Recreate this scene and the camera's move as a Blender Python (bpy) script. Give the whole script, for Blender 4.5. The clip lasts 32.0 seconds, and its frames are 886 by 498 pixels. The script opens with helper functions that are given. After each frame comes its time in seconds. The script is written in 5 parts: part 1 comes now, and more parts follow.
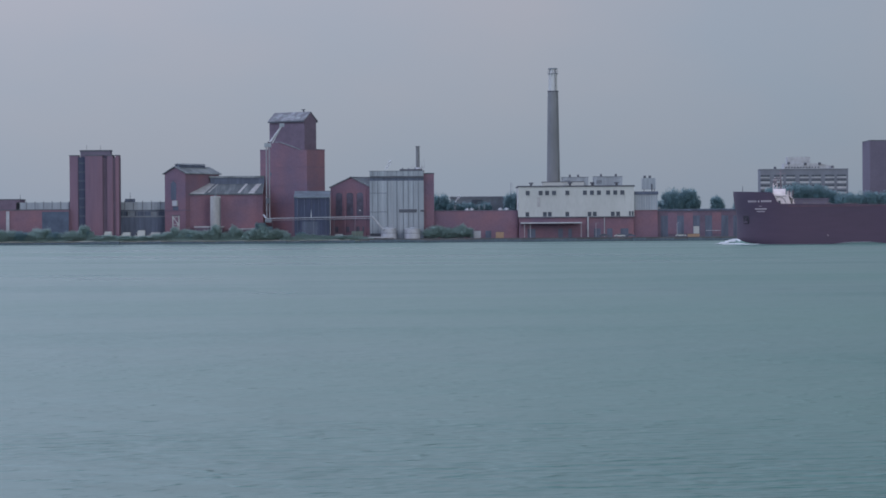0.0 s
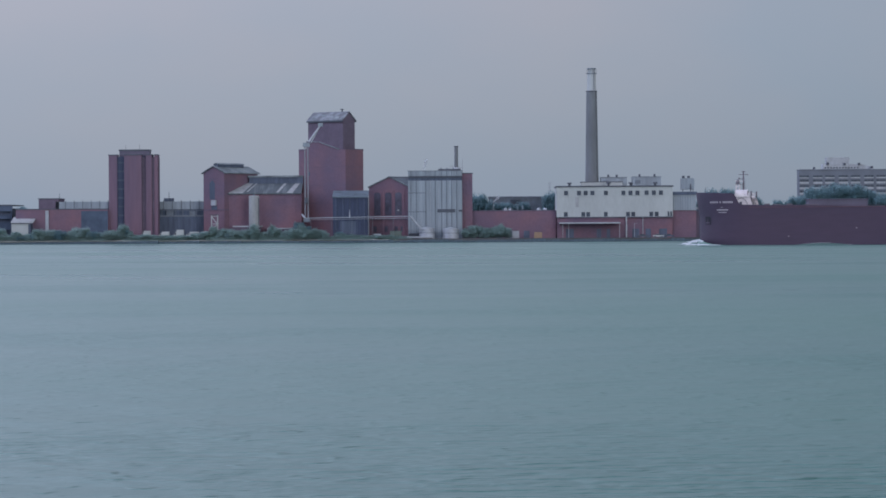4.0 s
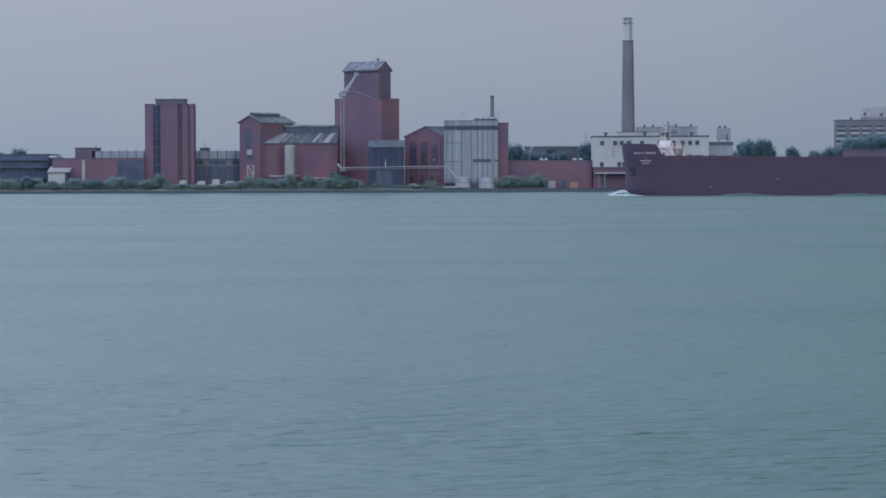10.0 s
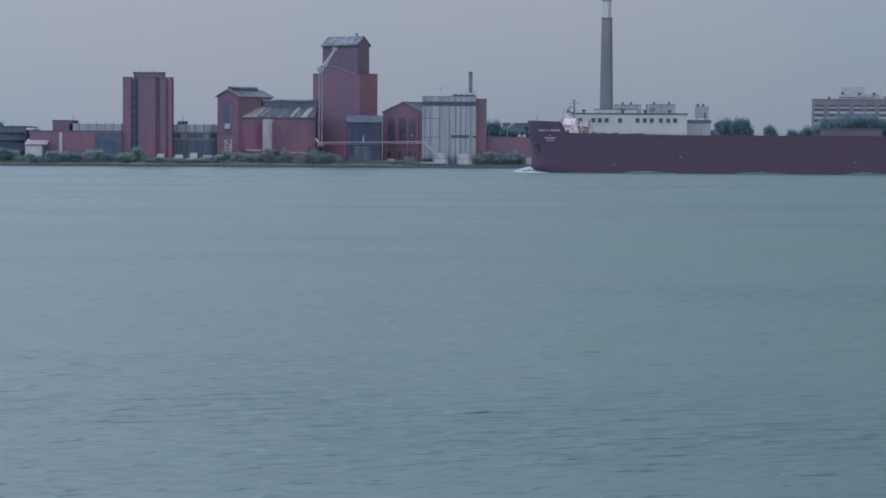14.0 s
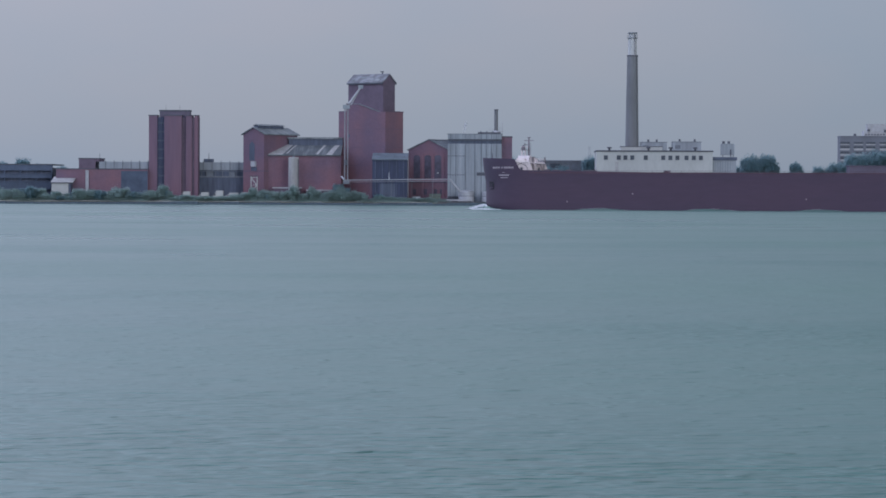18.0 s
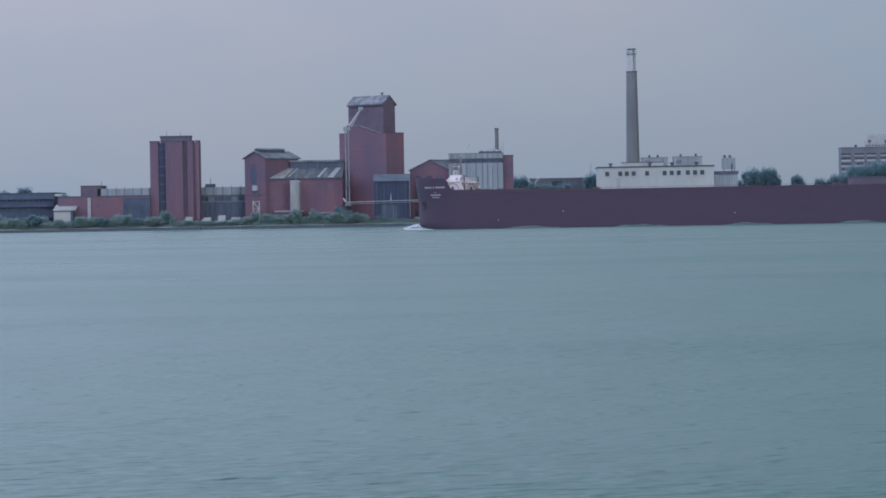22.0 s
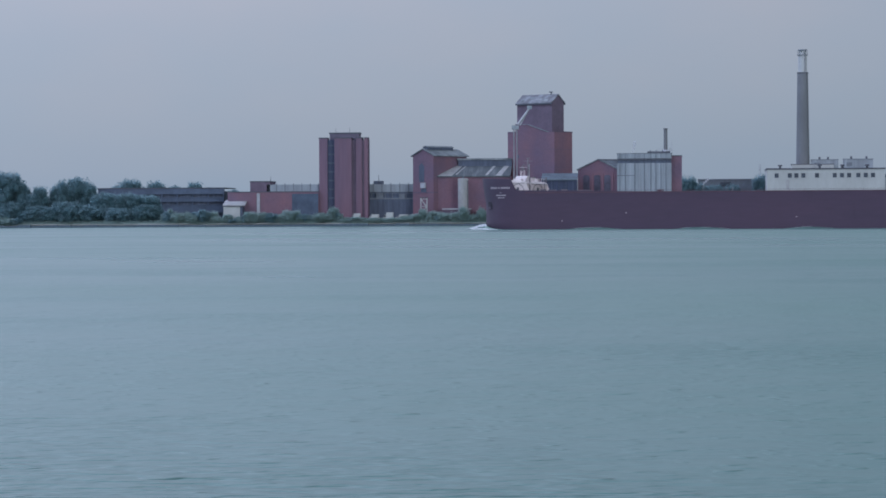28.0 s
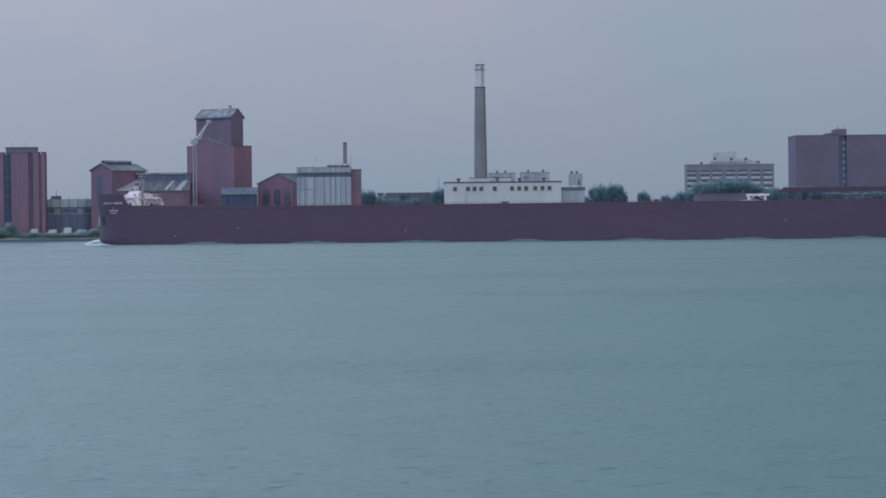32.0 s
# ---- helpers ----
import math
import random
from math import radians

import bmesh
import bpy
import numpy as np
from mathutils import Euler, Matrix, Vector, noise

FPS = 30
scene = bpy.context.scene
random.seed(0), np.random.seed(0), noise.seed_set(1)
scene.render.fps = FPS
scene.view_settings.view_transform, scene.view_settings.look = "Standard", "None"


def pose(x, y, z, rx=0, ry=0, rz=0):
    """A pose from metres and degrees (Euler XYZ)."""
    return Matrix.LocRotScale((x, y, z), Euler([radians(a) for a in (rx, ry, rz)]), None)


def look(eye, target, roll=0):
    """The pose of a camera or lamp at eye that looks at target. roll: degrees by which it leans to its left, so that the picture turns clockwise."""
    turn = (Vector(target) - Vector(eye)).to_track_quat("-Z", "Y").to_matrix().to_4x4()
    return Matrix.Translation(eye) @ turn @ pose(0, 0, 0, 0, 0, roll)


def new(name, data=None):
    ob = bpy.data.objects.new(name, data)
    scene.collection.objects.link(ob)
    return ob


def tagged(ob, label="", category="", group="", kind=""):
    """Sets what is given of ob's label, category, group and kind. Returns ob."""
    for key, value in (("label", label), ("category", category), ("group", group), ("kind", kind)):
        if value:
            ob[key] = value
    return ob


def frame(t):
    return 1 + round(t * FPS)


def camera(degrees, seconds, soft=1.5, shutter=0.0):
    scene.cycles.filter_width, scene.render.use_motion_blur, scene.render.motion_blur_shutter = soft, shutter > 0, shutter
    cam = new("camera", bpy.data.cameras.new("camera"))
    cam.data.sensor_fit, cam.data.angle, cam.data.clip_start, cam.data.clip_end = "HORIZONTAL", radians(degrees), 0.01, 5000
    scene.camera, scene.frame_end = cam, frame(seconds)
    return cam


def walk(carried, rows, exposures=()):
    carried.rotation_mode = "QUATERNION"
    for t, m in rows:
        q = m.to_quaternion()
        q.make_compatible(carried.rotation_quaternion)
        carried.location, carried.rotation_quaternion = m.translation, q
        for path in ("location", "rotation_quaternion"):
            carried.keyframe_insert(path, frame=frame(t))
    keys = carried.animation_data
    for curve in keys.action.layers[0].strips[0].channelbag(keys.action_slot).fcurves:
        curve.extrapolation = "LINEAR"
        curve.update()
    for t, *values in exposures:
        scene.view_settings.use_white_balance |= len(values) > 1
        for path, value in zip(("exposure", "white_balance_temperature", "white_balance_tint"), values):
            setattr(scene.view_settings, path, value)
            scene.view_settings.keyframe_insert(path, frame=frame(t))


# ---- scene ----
FACE = 1170.0          # distance of the row of waterfront facades
EYE = 4.0              # eye height above the river

# ---- the camera, held by hand on the near bank ----
cam = camera(18.95, 32.0, soft=1.72)
TURNS = [
    (0, 0.002, -0.342, -0.392),
    (0.5, 0.055, -0.307, -0.389),
    (1, 0.063, -0.547, -0.242),
    (1.5, 0.237, -0.415, -0.392),
    (2, 0.139, -0.359, 0.053),
    (2.5, 0.288, -0.335, -0.078),
    (3, 0.569, -0.494, 0.126),
    (3.5, 0.754, -0.461, 0.009),
    (4, 0.829, -0.340, -0.290),
    (4.5, 1.353, -0.856, 0.038),
    (6.5, 1.746, -0.068, -0.145),
    (7, 1.845, -0.204, -0.431),
    (7.5, 1.756, -0.427, -0.457),
    (8, 1.554, -0.412, -0.560),
    (8.5, 1.641, -0.940, -0.279),
    (9, 1.844, -1.211, -0.174),
    (9.5, 1.522, -1.417, -0.176),
    (10, 1.602, -1.420, -0.202),
    (10.5, 1.682, -1.270, -0.342),
    (11, 1.426, -1.404, -0.392),
    (11.5, 1.522, -1.565, -0.148),
    (12, 1.499, -1.899, -0.130),
    (12.5, 1.157, -1.913, -0.103),
    (13, 1.145, -2.201, 0.015),
    (13.5, 0.814, -2.025, 0.094),
    (14, 1.122, -1.942, 0.303),
    (14.5, 1.042, -2.176, 0.359),
    (16.5, 1.290, -2.181, 0.426),
    (17, 1.775, -1.677, 0.384),
    (17.5, 1.662, -1.380, 0.473),
    (18, 1.675, -1.136, 0.249),
    (18.5, 1.810, -1.436, 0.019),
    (19, 1.583, -1.420, 0.217),
    (19.5, 1.675, -1.214, 0.204),
    (20, 3.162, -0.604, 0.610),
    (20.5, 7.067, -0.715, 1.870),
    (21, 8.289, -1.423, 0.870),
    (21.5, 2.150, -0.629, 0.073),
    (22, 1.724, -0.704, -0.988),
    (22.5, 0.940, -1.731, -1.103),
    (23, 2.656, -1.755, -0.044),
    (23.5, 6.557, -2.133, 0.175),
    (24, 6.709, -1.407, 0.723),
    (24.5, 7.614, -2.136, 0.835),
    (25, 5.250, -0.990, -0.309),
    (25.5, 5.646, -0.747, -0.244),
    (27.5, 5.175, -0.523, -0.388),
    (28, 5.335, -0.693, -0.267),
    (28.5, 4.500, -0.401, -0.255),
    (29, 3.740, -0.541, -0.097),
    (29.5, 3.001, -0.726, -0.396),
    (30, 1.979, -0.741, -0.562),
    (30.5, 1.041, -0.593, -0.688),
    (31, -0.012, -0.442, -0.327),
    (31.5, -1.111, -0.491, -0.624),
    (32, -1.562, -0.439, -0.579),]
walk(cam, [(t, pose(0, 0, EYE, 90 + pitch, -roll, yaw)) for t, yaw, pitch, roll in TURNS],
     exposures=[(0, -0.11, 6230, 12), (9, -0.12, 6080, 12), (13, -0.11, 6120, 13), (17, -0.11, 6220, 14), (21, -0.04, 6080, 12), (25, -0.04, 5990, 12), (28, -0.05, 5960, 10), (32, -0.10, 5990, 12)])

# ---- sky, sun ----
world = bpy.data.worlds.new("dusk_sky")
scene.world = world
world.use_nodes = True
wn, wl = world.node_tree.nodes, world.node_tree.links
wn.clear()
w_out = wn.new("ShaderNodeOutputWorld")
w_bg = wn.new("ShaderNodeBackground")
w_sky = wn.new("ShaderNodeTexSky")
w_sky.sky_type = "NISHITA"
w_sky.sun_disc = False
w_sky.sun_elevation, w_sky.sun_rotation = radians(9), radians(200)
w_co = wn.new("ShaderNodeTexCoord")
w_sep = wn.new("ShaderNodeSeparateXYZ")
w_ramp = wn.new("ShaderNodeValToRGB")
ramp = w_ramp.color_ramp
ramp.elements[0].position, ramp.elements[0].color = 0.0, (0.262, 0.315, 0.395, 1)
ramp.elements[1].position, ramp.elements[1].color = 1.0, (0.70, 0.76, 0.91, 1)
for pos, col in ((0.03, (0.285, 0.335, 0.415, 1)), (0.085, (0.335, 0.382, 0.470, 1)), (0.30, (0.50, 0.555, 0.67, 1))):
    e = ramp.elements.new(pos)
    e.color = col
w_map = wn.new("ShaderNodeMapping")
w_map.inputs["Scale"].default_value = (3.0, 3.0, 6.0)
w_noise = wn.new("ShaderNodeTexNoise")
w_noise.inputs["Scale"].default_value, w_noise.inputs["Detail"].default_value = 2.2, 4.0
w_cl = wn.new("ShaderNodeValToRGB")
w_cl.color_ramp.elements[0].position, w_cl.color_ramp.elements[0].color = 0.34, (0.93, 0.98, 1.01, 1)
w_cl.color_ramp.elements[1].position, w_cl.color_ramp.elements[1].color = 0.68, (1.075, 1.015, 0.995, 1)
w_mul = wn.new("ShaderNodeMix")
w_mul.data_type, w_mul.blend_type = "RGBA", "MULTIPLY"
w_mul.inputs["Factor"].default_value = 1.0
w_add = wn.new("ShaderNodeMix")
w_add.data_type, w_add.blend_type = "RGBA", "MIX"
w_add.inputs["Factor"].default_value = 0.008
wl.new(w_co.outputs["Generated"], w_sep.inputs[0])
wl.new(w_sep.outputs["Z"], w_ramp.inputs[0])
wl.new(w_co.outputs["Generated"], w_map.inputs[0])
wl.new(w_map.outputs[0], w_noise.inputs["Vector"])
wl.new(w_noise.outputs["Fac"], w_cl.inputs[0])
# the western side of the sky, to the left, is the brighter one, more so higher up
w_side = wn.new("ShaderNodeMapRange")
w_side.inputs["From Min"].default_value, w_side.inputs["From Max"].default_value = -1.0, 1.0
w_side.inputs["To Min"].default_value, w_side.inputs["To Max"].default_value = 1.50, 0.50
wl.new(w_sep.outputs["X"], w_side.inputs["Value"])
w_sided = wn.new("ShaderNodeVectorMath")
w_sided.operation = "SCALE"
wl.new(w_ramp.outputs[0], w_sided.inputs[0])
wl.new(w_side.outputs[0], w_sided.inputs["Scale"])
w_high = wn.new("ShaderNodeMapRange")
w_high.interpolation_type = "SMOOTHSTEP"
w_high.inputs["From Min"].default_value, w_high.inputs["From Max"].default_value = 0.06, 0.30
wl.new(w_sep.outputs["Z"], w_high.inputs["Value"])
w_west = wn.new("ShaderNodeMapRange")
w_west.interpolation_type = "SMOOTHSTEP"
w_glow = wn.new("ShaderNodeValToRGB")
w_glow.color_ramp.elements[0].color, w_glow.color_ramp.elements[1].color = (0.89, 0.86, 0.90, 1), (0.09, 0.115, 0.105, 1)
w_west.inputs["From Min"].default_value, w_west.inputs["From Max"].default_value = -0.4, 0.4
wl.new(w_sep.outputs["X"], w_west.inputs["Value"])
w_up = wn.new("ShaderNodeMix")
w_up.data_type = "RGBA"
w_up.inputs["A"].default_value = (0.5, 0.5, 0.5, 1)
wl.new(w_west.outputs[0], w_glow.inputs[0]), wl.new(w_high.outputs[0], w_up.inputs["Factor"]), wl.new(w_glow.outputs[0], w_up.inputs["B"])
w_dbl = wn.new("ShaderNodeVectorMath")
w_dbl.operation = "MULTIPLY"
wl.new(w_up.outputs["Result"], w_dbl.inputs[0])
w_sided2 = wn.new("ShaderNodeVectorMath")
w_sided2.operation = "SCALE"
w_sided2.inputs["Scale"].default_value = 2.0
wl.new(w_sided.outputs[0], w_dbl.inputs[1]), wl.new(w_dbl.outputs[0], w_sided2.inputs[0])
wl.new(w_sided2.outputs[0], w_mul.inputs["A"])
# cooler towards the horizon, a little warmer above it
w_warm = wn.new("ShaderNodeValToRGB")
w_warm.color_ramp.elements[0].position, w_warm.color_ramp.elements[0].color = 0.0, (0.955, 1.0, 1.005, 1)
w_warm.color_ramp.elements[1].position, w_warm.color_ramp.elements[1].color = 0.35, (1.0, 1.0, 1.0, 1)
e = w_warm.color_ramp.elements.new(0.09)
e.color = (1.062, 1.006, 0.968, 1)
wl.new(w_sep.outputs["Z"], w_warm.inputs[0])
w_tint = wn.new("ShaderNodeVectorMath")
w_tint.operation = "MULTIPLY"
wl.new(w_cl.outputs[0], w_tint.inputs[0]), wl.new(w_warm.outputs[0], w_tint.inputs[1])
wl.new(w_tint.outputs[0], w_mul.inputs["B"])
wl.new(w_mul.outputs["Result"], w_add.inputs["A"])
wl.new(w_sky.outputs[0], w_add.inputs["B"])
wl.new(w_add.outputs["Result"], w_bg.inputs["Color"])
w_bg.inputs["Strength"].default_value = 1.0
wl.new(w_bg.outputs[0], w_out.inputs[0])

sun_data = bpy.data.lights.new("sun", "SUN")
sun_data.energy, sun_data.angle, sun_data.color = 1.1, radians(30), (1.0, 0.97, 0.96)
sun = new("sun", sun_data)
sun.matrix_world = look((0, 0, 100), (-100, 150, 69))


# ---- materials ----
def material(name, color, rough=0.8, metal=0.0, var=0.12, scale=0.4, fine=3.0, bump=0.0, second=None, stretch=(1, 1, 1), spec=0.5, island=0.0, edges=(0.3, 0.7), turn=0.0):
    """A surface whose colour varies at two scales, with fine relief."""
    m = bpy.data.materials.new(name)
    m.use_nodes = True
    n, l = m.node_tree.nodes, m.node_tree.links
    b = n["Principled BSDF"]
    b.inputs["Roughness"].default_value, b.inputs["Metallic"].default_value = rough, metal
    b.inputs["Specular IOR Level"].default_value = spec
    co = n.new("ShaderNodeTexCoord")
    mp = n.new("ShaderNodeMapping")
    mp.inputs["Scale"].default_value = stretch
    mp.inputs["Rotation"].default_value = (0, 0, radians(turn))
    l.new(co.outputs["Object"], mp.inputs[0])
    big, small = n.new("ShaderNodeTexNoise"), n.new("ShaderNodeTexNoise")
    big.inputs["Scale"].default_value, small.inputs["Scale"].default_value = scale, fine
    big.inputs["Detail"].default_value, small.inputs["Detail"].default_value = 4, 3
    l.new(mp.outputs[0], big.inputs["Vector"]), l.new(mp.outputs[0], small.inputs["Vector"])
    ramp = n.new("ShaderNodeValToRGB")
    lo, hi = color, second or tuple(min(1, c * (1 + 2.2 * var)) for c in color)
    if not second:
        lo = tuple(c * (1 - 1.4 * var) for c in color)
    ramp.color_ramp.elements[0].position, ramp.color_ramp.elements[0].color = edges[0], (*lo, 1)
    ramp.color_ramp.elements[1].position, ramp.color_ramp.elements[1].color = edges[1], (*hi, 1)
    l.new(big.outputs["Fac"], ramp.inputs[0])
    tone = n.new("ShaderNodeHueSaturation")
    bw = n.new("ShaderNodeMix")
    bw.data_type, bw.blend_type = "RGBA", "OVERLAY"
    bw.inputs["Factor"].default_value = min(1, var * 2.5)
    grey = n.new("ShaderNodeRGBToBW")
    l.new(small.outputs["Color"], grey.inputs[0])
    l.new(ramp.outputs[0], bw.inputs["A"]), l.new(grey.outputs[0], bw.inputs["B"])
    l.new(bw.outputs["Result"], tone.inputs["Color"])
    if island:
        geo = n.new("ShaderNodeNewGeometry")
        mr = n.new("ShaderNodeMapRange")
        mr.inputs["To Min"].default_value, mr.inputs["To Max"].default_value = 1 - island, 1 + island
        l.new(geo.outputs["Random Per Island"], mr.inputs["Value"])
        l.new(mr.outputs[0], tone.inputs["Value"])
    else:
        oi = n.new("ShaderNodeObjectInfo")
        mr = n.new("ShaderNodeMapRange")
        mr.inputs["To Min"].default_value, mr.inputs["To Max"].default_value = 0.95, 1.05
        l.new(oi.outputs["Random"], mr.inputs["Value"])
        l.new(mr.outputs[0], tone.inputs["Value"])
    l.new(tone.outputs[0], b.inputs["Base Color"])
    if bump:
        bp = n.new("ShaderNodeBump")
        bp.inputs["Strength"].default_value, bp.inputs["Distance"].default_value = bump, 0.1
        l.new(small.outputs["Fac"], bp.inputs["Height"]), l.new(bp.outputs[0], b.inputs["Normal"])
    return m


# brick and dark bases lean blue and pale: distance haze is mixed into them
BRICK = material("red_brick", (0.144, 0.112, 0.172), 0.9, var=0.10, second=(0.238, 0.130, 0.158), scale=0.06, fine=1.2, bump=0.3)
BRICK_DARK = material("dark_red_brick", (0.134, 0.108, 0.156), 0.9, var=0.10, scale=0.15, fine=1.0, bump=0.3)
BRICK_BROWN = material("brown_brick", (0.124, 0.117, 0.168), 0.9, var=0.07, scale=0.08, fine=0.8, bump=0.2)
WHITE_WALL = material("white_wall_panel", (0.43, 0.465, 0.475), 0.75, var=0.05, scale=0.08, fine=0.9, stretch=(1, 1, 0.4))
TOWER_BRICK = material("tower_brick", (0.138, 0.112, 0.178), 0.9, var=0.10, second=(0.226, 0.129, 0.164), scale=0.10, fine=0.9, bump=0.3, stretch=(1, 1, 0.08))
BLUE_BAY = material("blue_glazed_bay", (0.050, 0.070, 0.135), 0.5, var=0.12, scale=0.2, stretch=(1, 1, 0.2))
LEG_STEEL = material("dull_galvanised_steel", (0.24, 0.25, 0.29), 0.6, 0.1, var=0.1, stretch=(1, 1, 0.3))
FLUE_WHITE = material("white_flue_paint", (0.47, 0.505, 0.53), 0.7, var=0.04, scale=0.3, stretch=(1, 1, 0.2))
# dark brick pushed to blue, the haze over the river put into its colour
GARAGE_BRICK = material("blue_hazed_brick", (0.082, 0.114, 0.174), 0.9, var=0.12, scale=0.15, fine=1.0)
RIB = material("cladding_rib", (0.15, 0.18, 0.22), 0.6, var=0.1)
BLACK = material("dark_recess", (0.024, 0.023, 0.036), 0.8, var=0.1)
HOUSE_WALL = material("pale_blue_render", (0.23, 0.265, 0.34), 0.85, var=0.08, scale=0.2)
ROOF_SLATE = material("dark_house_roof", (0.105, 0.125, 0.185), 0.8, var=0.12)
SILVER = material("corrugated_metal", (0.262, 0.308, 0.358), 0.6, 0.1, var=0.10, scale=0.15, fine=1.5, stretch=(3, 3, 0.15))
GREY_ROOF = material("weathered_roof", (0.085, 0.105, 0.125), 0.8, var=0.25, scale=0.16, fine=1.2, second=(0.27, 0.31, 0.34), stretch=(1, 0.35, 1))
PALE_ROOF = material("patched_metal_roof", (0.13, 0.14, 0.17), 0.75, var=0.18, scale=0.3, fine=1.5, second=(0.25, 0.28, 0.32), edges=(0.38, 0.66))
STREAK_ROOF = material("streaked_slate_roof", (0.095, 0.115, 0.135), 0.8, var=0.2, scale=0.32, fine=1.2, second=(0.18, 0.21, 0.235), stretch=(1, 0.16, 0.16), edges=(0.50, 0.72), turn=28)
SHED_ROOF = material("blue_metal_roof", (0.13, 0.168, 0.212), 0.7, 0.1, var=0.12, scale=0.3, fine=1.5)
NAVY = material("navy_cladding", (0.042, 0.056, 0.106), 0.75, var=0.15, stretch=(2, 2, 0.2))
MAST = material("mast_paint", (0.15, 0.14, 0.17), 0.6, var=0.15)
DIM_GLASS = material("dim_window_glass", (0.080, 0.079, 0.118), 0.45, var=0.15)
QUAY = material("quay_asphalt", (0.085, 0.092, 0.10), 0.9, var=0.2, scale=0.1, fine=1.0)
DARK_TRIM = material("dark_metal_trim", (0.078, 0.090, 0.118), 0.6, 0.1, var=0.1)
PALE_TRIM = material("pale_painted_steel", (0.36, 0.39, 0.44), 0.55, 0.1, var=0.08)
CONCRETE = material("stack_concrete", (0.172, 0.188, 0.211), 0.9, var=0.08, scale=0.1, fine=0.8, stretch=(1, 1, 0.3))
PALE_CONCRETE = material("pale_concrete", (0.39, 0.42, 0.46), 0.9, var=0.1)
SILO_GREY = material("silo_concrete", (0.35, 0.365, 0.385), 0.9, var=0.1, stretch=(1, 1, 0.3))
DARK_WALL = material("blue_black_cladding", (0.080, 0.104, 0.158), 0.7, var=0.15, stretch=(2, 2, 0.2))
WINDOW = material("window_glass", (0.050, 0.068, 0.096), 0.35, var=0.1)
HULL = material("oxide_red_hull_paint", (0.054, 0.041, 0.077), 0.6, var=0.08, scale=0.05, fine=0.6, second=(0.069, 0.044, 0.080), stretch=(0.3, 1, 1.4))
DECK_RED = material("red_deck_paint", (0.088, 0.052, 0.076), 0.7, var=0.15, scale=0.3)
SHIP_WHITE = material("ship_white_paint", (0.60, 0.54, 0.57), 0.6, var=0.08, scale=0.45, fine=2.5, second=(0.80, 0.75, 0.78))
LETTERS = material("pale_lettering", (0.40, 0.36, 0.40), 0.7, var=0.05)
OLIVE_PAINT = material("faded_green_paint", (0.115, 0.150, 0.140), 0.75, var=0.12)
ORANGE = material("orange_steel", (0.33, 0.235, 0.165), 0.7, var=0.1)
FOAM = material("foam", (0.58, 0.63, 0.66), 0.9, var=0.08, scale=1.5, fine=6, island=0.12)
# leaf colours bluer and brighter than foliage, standing in for the far bank's haze
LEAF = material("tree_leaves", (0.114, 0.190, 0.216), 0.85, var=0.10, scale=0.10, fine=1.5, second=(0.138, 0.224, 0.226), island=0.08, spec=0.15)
LEAF_LIGHT = material("shrub_leaves", (0.190, 0.272, 0.258), 0.85, var=0.15, scale=0.12, fine=1.5, second=(0.270, 0.345, 0.315), island=0.12, spec=0.15)
BARK = material("bark", (0.08, 0.065, 0.055), 0.9, var=0.2, fine=6)
GRASS = material("river_bank_grass", (0.085, 0.112, 0.092), 0.95, var=0.2, scale=0.05, fine=0.6, second=(0.155, 0.178, 0.145))
SAND = material("pale_gravel", (0.33, 0.33, 0.30), 0.95, var=0.15, scale=0.08, fine=0.8)
WALL_STONE = material("dark_sea_wall", (0.060, 0.088, 0.112), 0.9, var=0.3, scale=0.25, fine=1.0)
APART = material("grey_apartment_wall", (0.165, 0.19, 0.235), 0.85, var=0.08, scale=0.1)


